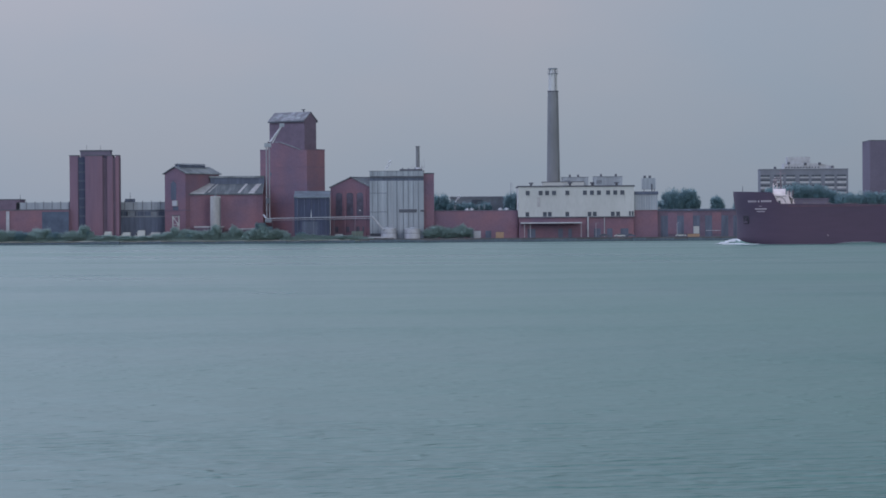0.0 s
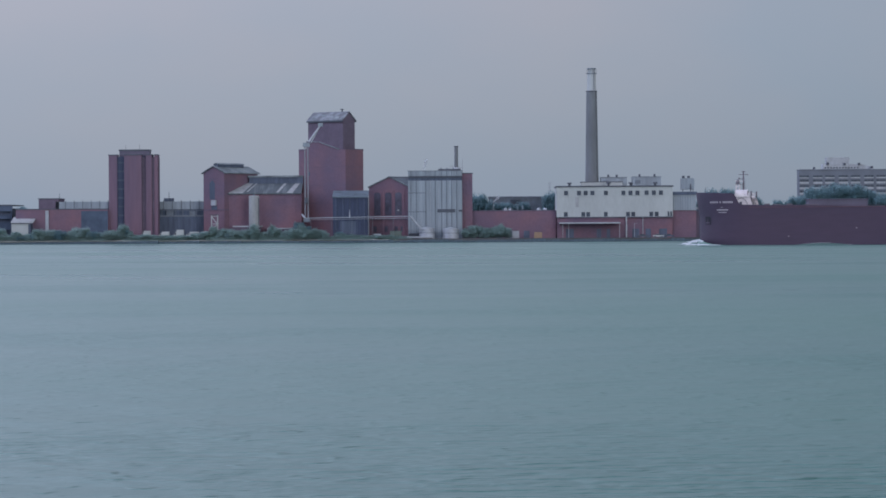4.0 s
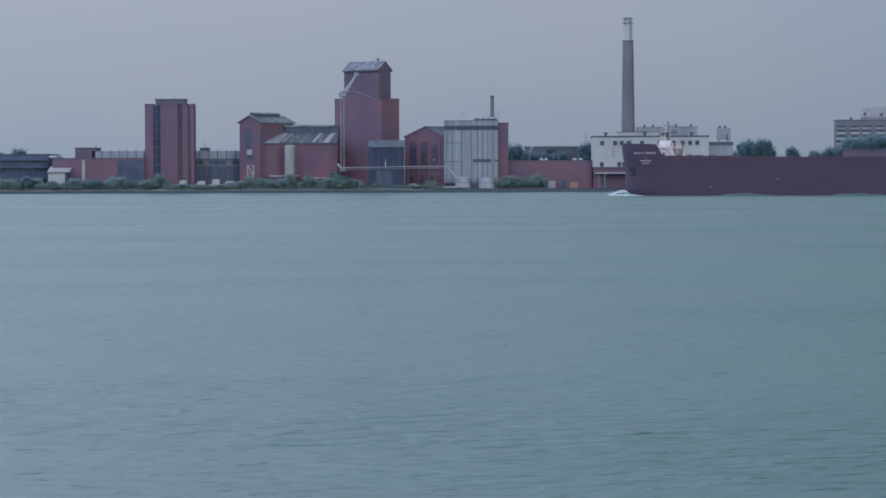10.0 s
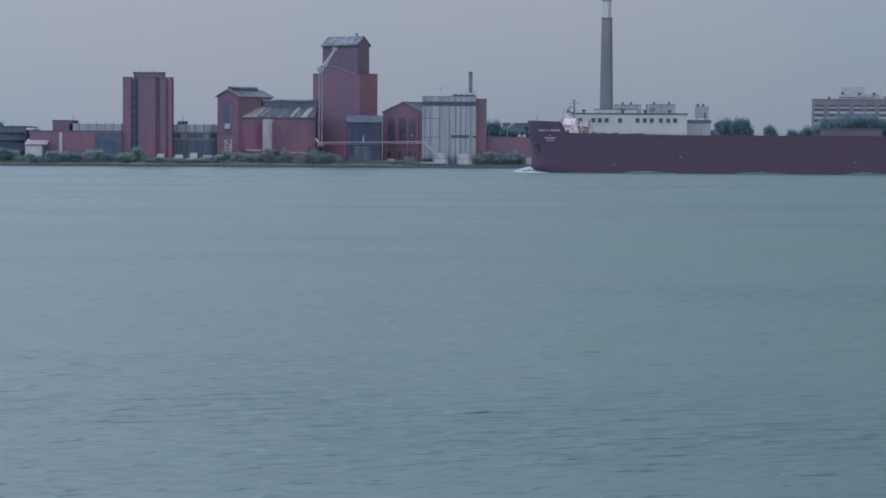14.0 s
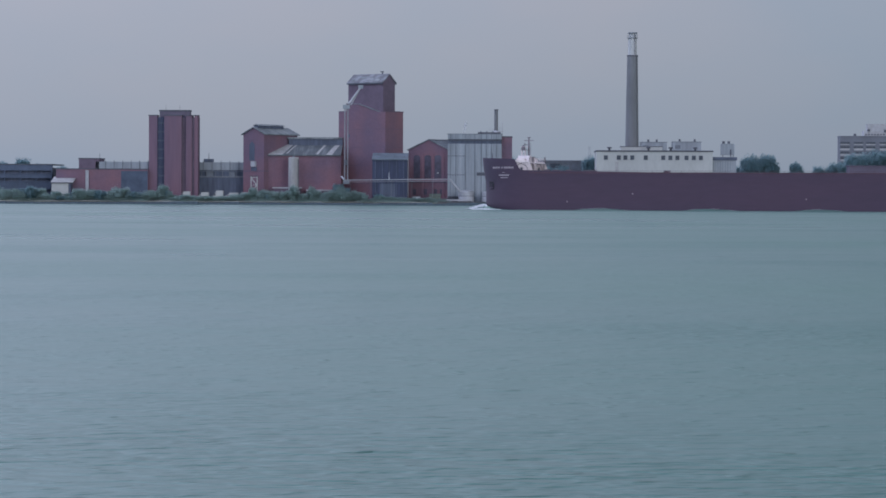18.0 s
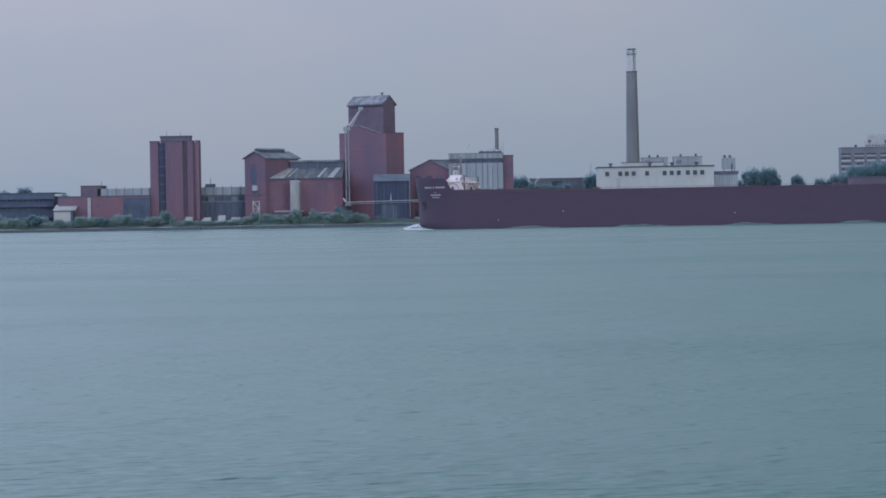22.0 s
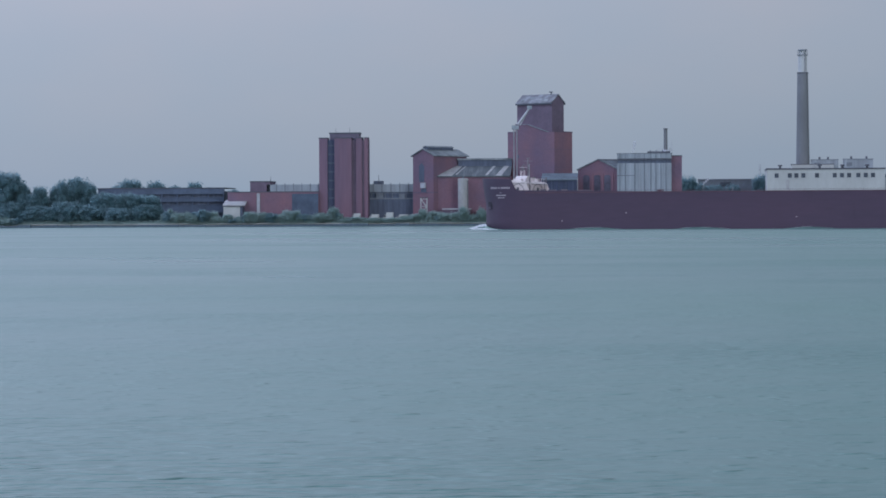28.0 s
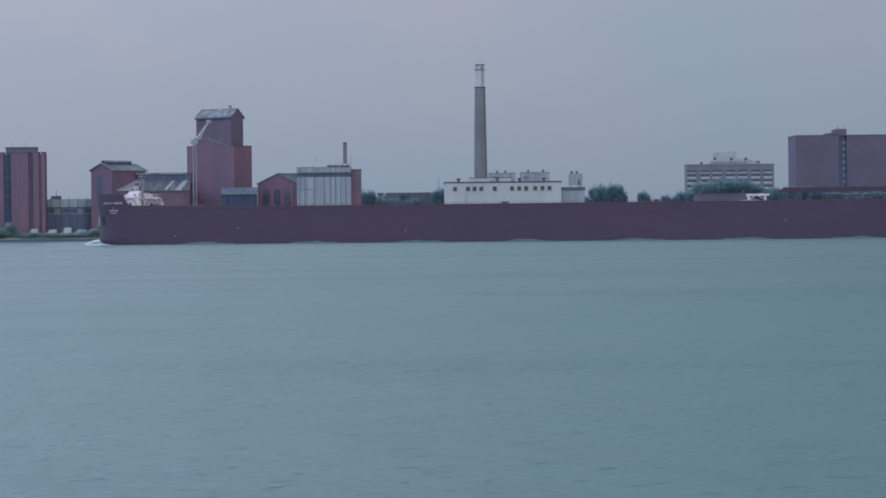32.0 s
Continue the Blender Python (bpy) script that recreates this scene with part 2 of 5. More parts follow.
def water_material():
    """River water: a green body under a rippled, glossy skin, with calmer and rougher drifts."""
    m = bpy.data.materials.new("river_water")
    m.use_nodes = True
    n, l = m.node_tree.nodes, m.node_tree.links
    b = n["Principled BSDF"]
    b.inputs["IOR"].default_value = 1.33
    b.inputs["Specular IOR Level"].default_value = 0.5
    co = n.new("ShaderNodeTexCoord")

    def wave(scale, detail, stretch, rough=0.55):
        mp, nz = n.new("ShaderNodeMapping"), n.new("ShaderNodeTexNoise")
        mp.inputs["Scale"].default_value = stretch
        nz.inputs["Scale"].default_value, nz.inputs["Detail"].default_value, nz.inputs["Roughness"].default_value = scale, detail, rough
        l.new(co.outputs["Object"], mp.inputs[0]), l.new(mp.outputs[0], nz.inputs["Vector"])
        return nz.outputs["Fac"]

    drift = wave(0.012, 4, (0.6, 1.0, 1))
    chop = wave(0.30, 3, (0.85, 1.0, 1), 0.5)
    gust = wave(0.045, 3, (0.6, 1.0, 1))
    ripple = wave(2.2, 2, (0.65, 1.0, 1))
    col = n.new("ShaderNodeValToRGB")
    col.color_ramp.elements[0].position, col.color_ramp.elements[0].color = 0.36, (0.070, 0.183, 0.167, 1)
    col.color_ramp.elements[1].position, col.color_ramp.elements[1].color = 0.66, (0.132, 0.246, 0.212, 1)
    l.new(drift, col.inputs[0]), l.new(col.outputs[0], b.inputs["Base Color"])
    rg = n.new("ShaderNodeMapRange")
    rg.inputs["From Min"].default_value, rg.inputs["From Max"].default_value = 0.3, 0.7
    rg.inputs["To Min"].default_value, rg.inputs["To Max"].default_value = 0.22, 0.42
    l.new(drift, rg.inputs["Value"]), l.new(rg.outputs[0], b.inputs["Roughness"])
    b1, b2 = n.new("ShaderNodeBump"), n.new("ShaderNodeBump")
    b1.inputs["Strength"].default_value, b1.inputs["Distance"].default_value = 0.6, 0.36
    b2.inputs["Strength"].default_value, b2.inputs["Distance"].default_value = 0.8, 0.065
    gr = n.new("ShaderNodeMapRange")
    gr.inputs["From Min"].default_value, gr.inputs["From Max"].default_value = 0.35, 0.68
    gr.inputs["To Min"].default_value, gr.inputs["To Max"].default_value = 0.22, 1.0
    l.new(gust, gr.inputs["Value"]), l.new(gr.outputs[0], b2.inputs["Strength"])
    crest = n.new("ShaderNodeMapRange")
    crest.interpolation_type = "SMOOTHSTEP"
    crest.inputs["From Min"].default_value, crest.inputs["From Max"].default_value = 0.54, 0.78
    l.new(ripple, crest.inputs["Value"])
    l.new(chop, b1.inputs["Height"]), l.new(crest.outputs[0], b2.inputs["Height"])
    l.new(b1.outputs[0], b2.inputs["Normal"])
    # drifts where the wind draws long, close streaks
    streak, field = wave(2.0, 2, (0.45, 1.0, 1)), wave(0.035, 3, (0.5, 1.0, 1))
    b3, fr = n.new("ShaderNodeBump"), n.new("ShaderNodeMapRange")
    b3.inputs["Distance"].default_value = 0.30
    fr.inputs["From Min"].default_value, fr.inputs["From Max"].default_value = 0.49, 0.60
    fr.inputs["To Min"].default_value, fr.inputs["To Max"].default_value = 0.0, 1.0
    l.new(field, fr.inputs["Value"]), l.new(fr.outputs[0], b3.inputs["Strength"])
    l.new(streak, b3.inputs["Height"]), l.new(b2.outputs[0], b3.inputs["Normal"])
    # a few steeper wavelets standing out alone
    fleck, b4, sr = wave(1.5, 2, (0.6, 1.0, 1), 0.5), n.new("ShaderNodeBump"), n.new("ShaderNodeMapRange")
    sr.interpolation_type = "SMOOTHSTEP"
    sr.inputs["From Min"].default_value, sr.inputs["From Max"].default_value = 0.62, 0.78
    b4.inputs["Strength"].default_value, b4.inputs["Distance"].default_value = 0.8, 0.10
    l.new(fleck, sr.inputs["Value"]), l.new(sr.outputs[0], b4.inputs["Height"])
    l.new(b3.outputs[0], b4.inputs["Normal"]), l.new(b4.outputs[0], b.inputs["Normal"])
    return m


def leaf_glow(m, color):
    """Lets leaves pass some daylight through, as thin leaves do."""
    n, l = m.node_tree.nodes, m.node_tree.links
    out, b = n["Material Output"], n["Principled BSDF"]
    tr, mx = n.new("ShaderNodeBsdfTranslucent"), n.new("ShaderNodeMixShader")
    tr.inputs["Color"].default_value = (*color, 1)
    mx.inputs[0].default_value = 0.64
    l.new(b.outputs[0], mx.inputs[1]), l.new(tr.outputs[0], mx.inputs[2]), l.new(mx.outputs[0], out.inputs["Surface"])


# the transmitted tints carry the same haze blue
leaf_glow(LEAF, (0.40, 0.56, 0.62))
leaf_glow(LEAF_LIGHT, (0.52, 0.66, 0.66))
WATER = water_material()
STEAM = material("thin_steam", (0.62, 0.66, 0.72), 1.0, var=0.05, spec=0.0)
STEAM.node_tree.nodes["Principled BSDF"].inputs["Alpha"].default_value = 0.16


# ---- mesh helpers ----
def mesh_of(name, bm, mat):
    me = bpy.data.meshes.new(name)
    bmesh.ops.recalc_face_normals(bm, faces=bm.faces)
    bm.to_mesh(me)
    bm.free()
    me.materials.append(mat)
    return me


def part(name, bm, mat, parent, label=""):
    """Links a bmesh as one mesh object under a thing or a part."""
    ob = new(name, mesh_of(name, bm, mat))
    ob.parent = parent
    return tagged(ob, label)


def thing(name, at, label, category, group="", turn=0.0, kind=""):
    ob = new(name)
    ob.empty_display_size = 0.5
    ob.matrix_basis = pose(*at, 0, 0, turn)
    return tagged(ob, label, category, group, kind)


def structure(name, bm, mat, label, category):
    return tagged(new(name, mesh_of(name, bm, mat)), label, category, kind="structure")


def prism(bm, pts, a, b, axis="y"):
    """Extrudes a closed outline. axis y: outline in (x, z) from y=a to y=b; axis x: outline in (y, z); axis z: in (x, y)."""
    def put(p, q, c):
        return {"y": (p, c, q), "x": (c, p, q), "z": (p, q, c)}[axis]
    lo = [bm.verts.new(put(p, q, a)) for p, q in pts]
    hi = [bm.verts.new(put(p, q, b)) for p, q in pts]
    bm.faces.new(lo), bm.faces.new(hi[::-1])
    for i in range(len(pts)):
        j = (i + 1) % len(pts)
        bm.faces.new((lo[i], lo[j], hi[j], hi[i]))
    return bm


def box(x0, x1, y0, y1, z0, z1, bm=None):
    return prism(bm or bmesh.new(), [(x0, z0), (x1, z0), (x1, z1), (x0, z1)], y0, y1)


def tube(p, q, r0, r1, sides=12, bm=None):
    """A tapered round bar from p to q."""
    bm = bm or bmesh.new()
    p, q = Vector(p), Vector(q)
    turn = (q - p).to_track_quat("Z", "Y")
    rings = []
    for c, r in ((p, r0), (q, r1)):
        rings.append([bm.verts.new(c + turn @ Vector((r * math.cos(2 * math.pi * i / sides), r * math.sin(2 * math.pi * i / sides), 0))) for i in range(sides)])
    bm.faces.new(rings[0][::-1]), bm.faces.new(rings[1])
    for i in range(sides):
        j = (i + 1) % sides
        bm.faces.new((rings[0][i], rings[0][j], rings[1][j], rings[1][i]))
    return bm


def dome(c, r, h, bm=None, sides=10, rings=4):
    bm = bm or bmesh.new()
    rows = []
    for k in range(rings):
        a = math.pi / 2 * k / rings
        rows.append([bm.verts.new((c[0] + r * math.cos(a) * math.cos(2 * math.pi * i / sides), c[1] + r * math.cos(a) * math.sin(2 * math.pi * i / sides), c[2] + h * math.sin(a))) for i in range(sides)])
    top = bm.verts.new((c[0], c[1], c[2] + h))
    for k in range(rings - 1):
        for i in range(sides):
            j = (i + 1) % sides
            bm.faces.new((rows[k][i], rows[k][j], rows[k + 1][j], rows[k + 1][i]))
    for i in range(sides):
        bm.faces.new((rows[-1][i], rows[-1][(i + 1) % sides], top))
    bm.faces.new(rows[0][::-1])
    return bm


def window(parent, x, z, w, h, y=0.0, bars=1, frame_mat=None):
    """A window set on a facade at depth y, facing the river: a frame round a dark pane, with glazing bars and a sill."""
    f = bmesh.new()
    t = 0.14
    for a in ((x - w / 2 - t, x + w / 2 + t, z + h / 2, z + h / 2 + t), (x - w / 2 - t, x + w / 2 + t, z - h / 2 - t, z - h / 2),
              (x - w / 2 - t, x - w / 2, z - h / 2, z + h / 2), (x + w / 2, x + w / 2 + t, z - h / 2, z + h / 2)):
        box(a[0], a[1], y - 0.16, y + 0.1, a[2], a[3], f)
    for i in range(bars):
        bx = x - w / 2 + w * (i + 1) / (bars + 1)
        box(bx - 0.04, bx + 0.04, y - 0.12, y + 0.05, z - h / 2, z + h / 2, f)
    w_ob = part("window", f, frame_mat or DARK_TRIM, parent)
    part("pane", box(x - w / 2, x + w / 2, y - 0.06, y - 0.02, z - h / 2, z + h / 2), WINDOW, w_ob)
    part("sill", box(x - w / 2 - 0.2, x + w / 2 + 0.2, y - 0.3, y - 0.01, z - h / 2 - t - 0.15, z - h / 2 - t), PALE_CONCRETE, w_ob)
    return w_ob


# ---- river and banks ----
bm = bmesh.new()
for ys in ((4, 60), (60, 300), (300, 1150.6)):
    v = [bm.verts.new(p) for p in ((-3600, ys[0], 0), (3600, ys[0], 0), (3600, ys[1], 0), (-3600, ys[1], 0))]
    bm.faces.new(v)
bmesh.ops.remove_doubles(bm, verts=bm.verts, dist=0.001)
water = structure("water", bm, WATER, "grey-green rippled river water under an overcast dusk sky", "water")

bm = bmesh.new()
xs = [-4000] + [-420 + 6 * i for i in range(130)] + [4000]
prof = [(1150.35, -2.0, 0), (1150.4, 0.75, 0), (1151.6, 0.95, 0.1), (1155, 1.25, 0.25), (1161, 2.0, 0.4), (1168, 2.4, 0.3), (1210, 2.8, 0.3), (1400, 3.0, 0), (4900, 3.0, 0)]
grid = []
for x in xs:
    grid.append([bm.verts.new((x, y, (z + k * noise.noise((x * 0.05, y * 0.1, 3))) if x < -36 else min(z, 1.3))) for y, z, k in prof])
for a, b in zip(grid, grid[1:]):
    for i in range(len(prof) - 1):
        bm.faces.new((a[i], b[i], b[i + 1], a[i + 1]))
ground = structure("ground", bm, GRASS, "grassy flat land along the far river bank", "ground")

structure("near_bank", box(-3600, 3600, -900, 3.9, -2, 2.35), PALE_CONCRETE, "concrete promenade of the near bank", "pavement")

sea_wall = thing("sea_wall", (0, 1150, 0), "low dark stone sea wall at the water's edge", "wall", kind="structure")
rng = random.Random(5)
x = -440.0
block_meshes = []
for i in range(6):
    b = box(0, 5.9, -0.5 - 0.12 * i, 0.9, -1.5, 0.85 + 0.09 * i)
    bmesh.ops.bevel(b, geom=b.edges, offset=0.15, segments=1, affect="EDGES")
    block_meshes.append(mesh_of("stone", b, WALL_STONE))
while x < 330:
    ob = new("stone", block_meshes[rng.randrange(6)])
    ob.parent, ob.location = sea_wall, (x, 0, 0)
    x += 6.0

bm = bmesh.new()
row = []
for i in range(100):
    x = -298 + 2.6 * i
    wv = noise.noise((x * 0.04, 1, 1)) * 1.0
    row.append([bm.verts.new((x, 1152.2 + wv * 0.4, 1.22)), bm.verts.new((x, 1155.4 + wv, 1.55 + 0.3 * noise.noise((x * 0.1, 4, 4))))])
for a, b in zip(row, row[1:]):
    bm.faces.new((a[0], b[0], b[1], a[1]))
structure("quay", box(-36, 420, 1151.2, 1170.5, 0.3, 1.72), QUAY, "dark paved quay in front of the plant", "pavement")
structure("gravel_path", bm, SAND, "pale gravel strip along the bank", "path")


# ---- waterfront buildings ----
def rel(o, x0, x1, y0, y1, z0, z1):
    """A block given by its place along the bank, for a thing that stands at o."""
    return box(x0 - o, x1 - o, y0, y1, z0, z1)


def office_tower():
    o = -153.3
    t = thing("office_tower", (o, FACE + 4, 0), "red brick office tower with dark recessed window bays", "tower")
    part("core", rel(o, -164.2, -143.4, 1.2, 9, 1.5, 38.6), BLUE_BAY, t, "dark recessed glazed bays")
    for a, b, y in ((-165.0, -161.3, 0.0), (-158.0, -150.3, -1.0), (-148.4, -145.8, -0.6), (-144.7, -143.2, 0.0)):
        part("pier", rel(o, a, b, y, 6.0, 1.5, 39.2), TOWER_BRICK, t)
        part("coping", rel(o, a - 0.15, b + 0.1, y - 0.15, 6.1, 39.2, 39.6), DARK_TRIM, t)
    pent = part("penthouse", rel(o, -160.6, -147.2, 3, 8.5, 38.6, 41.3), BRICK_BROWN, t)
    part("coping", rel(o, -160.9, -147.0, 2.8, 8.7, 41.3, 41.9), DARK_TRIM, pent)
    for x in (-158.2, -152):
        part("mast", tube((x - o, 6, 41.9), (x - o, 6, 44.2), 0.08, 0.04, 6), DARK_TRIM, pent)
    for x, w in ((-149.35, 1.9), (-145.25, 1.1)):
        part("recessed_wall", rel(o, x - w / 2, x + w / 2, 0.35, 1.2, 1.5, 38.4), BRICK_DARK, t)
    for k in range(9):
        part("spandrel", rel(o, -161.3, -158.0, 1.1, 1.2, 4.5 + 3.9 * k, 5.2 + 3.9 * k), DARK_WALL, t)


def pitched_hall():
    """Brick hall whose ridge runs away from the bank, turned so that its gable end shows."""
    t = thing("gabled_hall", (-113.4, FACE, 0), "red brick hall with a grey gabled roof and ridge monitor", "building", turn=55)
    w, d, e, r = 23.0, 12.0, 31.2, 33.9
    b = prism(bmesh.new(), [(0, 1.5), (d, 1.5), (d, e), (d / 2, r), (0, e)], 0, w, "x")
    part("wall", b, BRICK, t)
    roof = bmesh.new()
    prism(roof, [(-0.9, e - 0.35), (d / 2, r + 0.15), (d / 2, r + 0.55), (-0.9, e + 0.05)], -0.6, w + 0.8, "x")
    prism(roof, [(d + 0.9, e - 0.35), (d / 2, r + 0.15), (d / 2, r + 0.55), (d + 0.9, e + 0.05)], -0.6, w + 0.8, "x")
    roof_ob = part("roof", roof, GREY_ROOF, t)
    part("monitor", box(1.6, w - 4.0, d / 2 - 1.3, d / 2 + 1.3, r - 0.5, r + 1.2), DARK_WALL, roof_ob)
    part("monitor_roof", prism(bmesh.new(), [(d / 2 - 1.8, r + 1.1), (d / 2, r + 1.8), (d / 2 + 1.8, r + 1.1), (d / 2, r + 1.4)], 1.2, w - 3.4, "x"), GREY_ROOF, roof_ob)
    part("arched_window", prism(bmesh.new(), [(5.4, 19.5), (8.4, 19.5), (8.4, 26.6), (6.9, 28.0), (5.4, 26.6)], -0.12, 0.2, "x"), DARK_WALL, t)
    part("window_head", prism(bmesh.new(), [(5.0, 28.2), (8.8, 28.2), (8.8, 28.6), (5.0, 28.6)], -0.16, 0.1, "x"), BRICK_DARK, t)
    part("loading_hood", box(-0.9, 0.0, 4.4, 7.0, 16.8, 19.2), PALE_TRIM, t, "white painted loading hood")
    part("hood_opening", box(-0.3, 0.0, 4.2, 7.2, 15.0, 16.6), DARK_WALL, t)
    part("string_course", box(-0.15, w + 0.1, -0.15, d + 0.1, 14.6, 15.1), BRICK_DARK, t)
    st = thing("outdoor_stair", (-117.3, FACE - 5, 1.8), "white steel outdoor stair frame beside the brick hall", "stair")
    for x in (-1.5, 1.2):
        for y in (0, 1.6):
            part("post", box(x, x + 0.3, y, y + 0.3, 0, 10.6), WHITE_WALL, st)
    for k in range(3):
        part("landing", box(-1.5, 1.5, 0, 1.9, 3.3 * k + 3.4, 3.3 * k + 3.65), WHITE_WALL, st)
        sx = 1 if k % 2 else -1
        part("flight", tube((-1.2 * sx, 0.2, 3.3 * k + 0.2), (1.2 * sx, 0.2, 3.3 * k + 3.4), 0.22, 0.22, 6), WHITE_WALL, st)
    part("roof", box(-1.8, 1.8, -0.2, 2.1, 10.6, 10.9), DARK_TRIM, st)


def long_hall():
    t = thing("long_hall", (-112.0, FACE + 2.5, 0), "long low red brick hall with a weathered grey roof", "building")
    w = 32.5
    part("wall", box(0, w, 0, 26, 1.5, 22), BRICK, t)
    roof = bmesh.new()
    prism(roof, [(-0.7, 21.6), (13, 27.3), (13, 27.8), (-0.7, 22.1)], -0.4, w, "x")
    prism(roof, [(26.7, 21.6), (13, 27.3), (13, 27.8), (26.7, 22.1)], -0.4, w, "x")
    roof_ob = part("roof", roof, STREAK_ROOF, t)
    def sheet(a, b, c, d, lo=0.0, hi=1.0):
        """A pale sheet on the river slope, from a..b low down to c..d higher up."""
        bm = bmesh.new()
        at = lambda x, f, up: bm.verts.new((x, -0.7 + 13.7 * f, 22.1 + 5.7 * f + up))
        under = [at(a, lo, 0.01), at(b, lo, 0.01), at(d, hi, 0.01), at(c, hi, 0.01)]
        over = [at(a, lo, 0.07), at(b, lo, 0.07), at(d, hi, 0.07), at(c, hi, 0.07)]
        bm.faces.new(over)
        bm.faces.new(under[::-1])
        for i in range(4):
            bm.faces.new((under[i], under[(i + 1) % 4], over[(i + 1) % 4], over[i]))
        part("roof_sheet", bm, SILO_GREY, roof_ob, "pale weathered roof sheet")
    sheet(0.2, 6.5, 5.5, 11.5)
    sheet(8.0, 8.8, 12.0, 12.8, 0.1, 0.9)
    sheet(21.3, 22.4, 25.0, 26.2, 0.05, 1.0)
    sheet(26.0, 28.6, 30.0, 32.0, 0.0, 1.0)
    part("monitor", box(8.5, w, 10, 16, 26.5, 29.3), DARK_WALL, roof_ob)
    part("monitor_roof", box(8.0, w, 9.4, 16.6, 29.3, 30.1), GREY_ROOF, roof_ob)
    for i in range(7):
        x = 2 + 4.5 * i
        part("pilaster", box(x, x + 0.8, -0.12, 0, 1.5, 21.4), BRICK, t)
    for i in range(6):
        part("blind_panel", box(3.4 + 4.5 * i, 5.6 + 4.5 * i, -0.06, 0, 16.5, 19.8), BRICK, t)
    part("lower_block", box(3, 15, -5, 0, 1.5, 7.2), BRICK_DARK, t)
    part("lower_roof", box(2.6, 15.4, -5.4, 0, 7.2, 7.7), PALE_CONCRETE, t)
    part("low_annex", box(18, 31, -6, 0, 1.5, 6.2), BRICK_DARK, t)
    part("low_annex_roof", box(17.7, 31.4, -6.4, 0, 6.2, 6.7), PALE_CONCRETE, t)
    s = thing("tall_silo", (-100.0, FACE - 3, 1.8), "tall pale concrete silo with a dark rim", "silo")
    part("shell", tube((0, 0, 0), (0, 0, 18.2), 2.3, 2.3, 24), SILO_GREY, s)
    part("rim", tube((0, 0, 18.2), (0, 0, 18.9), 2.35, 2.35, 24), SILO_GREY, s)
    part("roof", tube((0, 0, 18.9), (0, 0, 19.15), 2.3, 1.9, 24), SILO_GREY, s)
    part("top_hatch", tube((0, 0, 19.15), (0, 0, 19.7), 0.5, 0.4, 10), RIB, s)
    part("ladder", box(2.0, 2.3, -1.2, -0.9, 0.5, 18.2), DARK_TRIM, s)


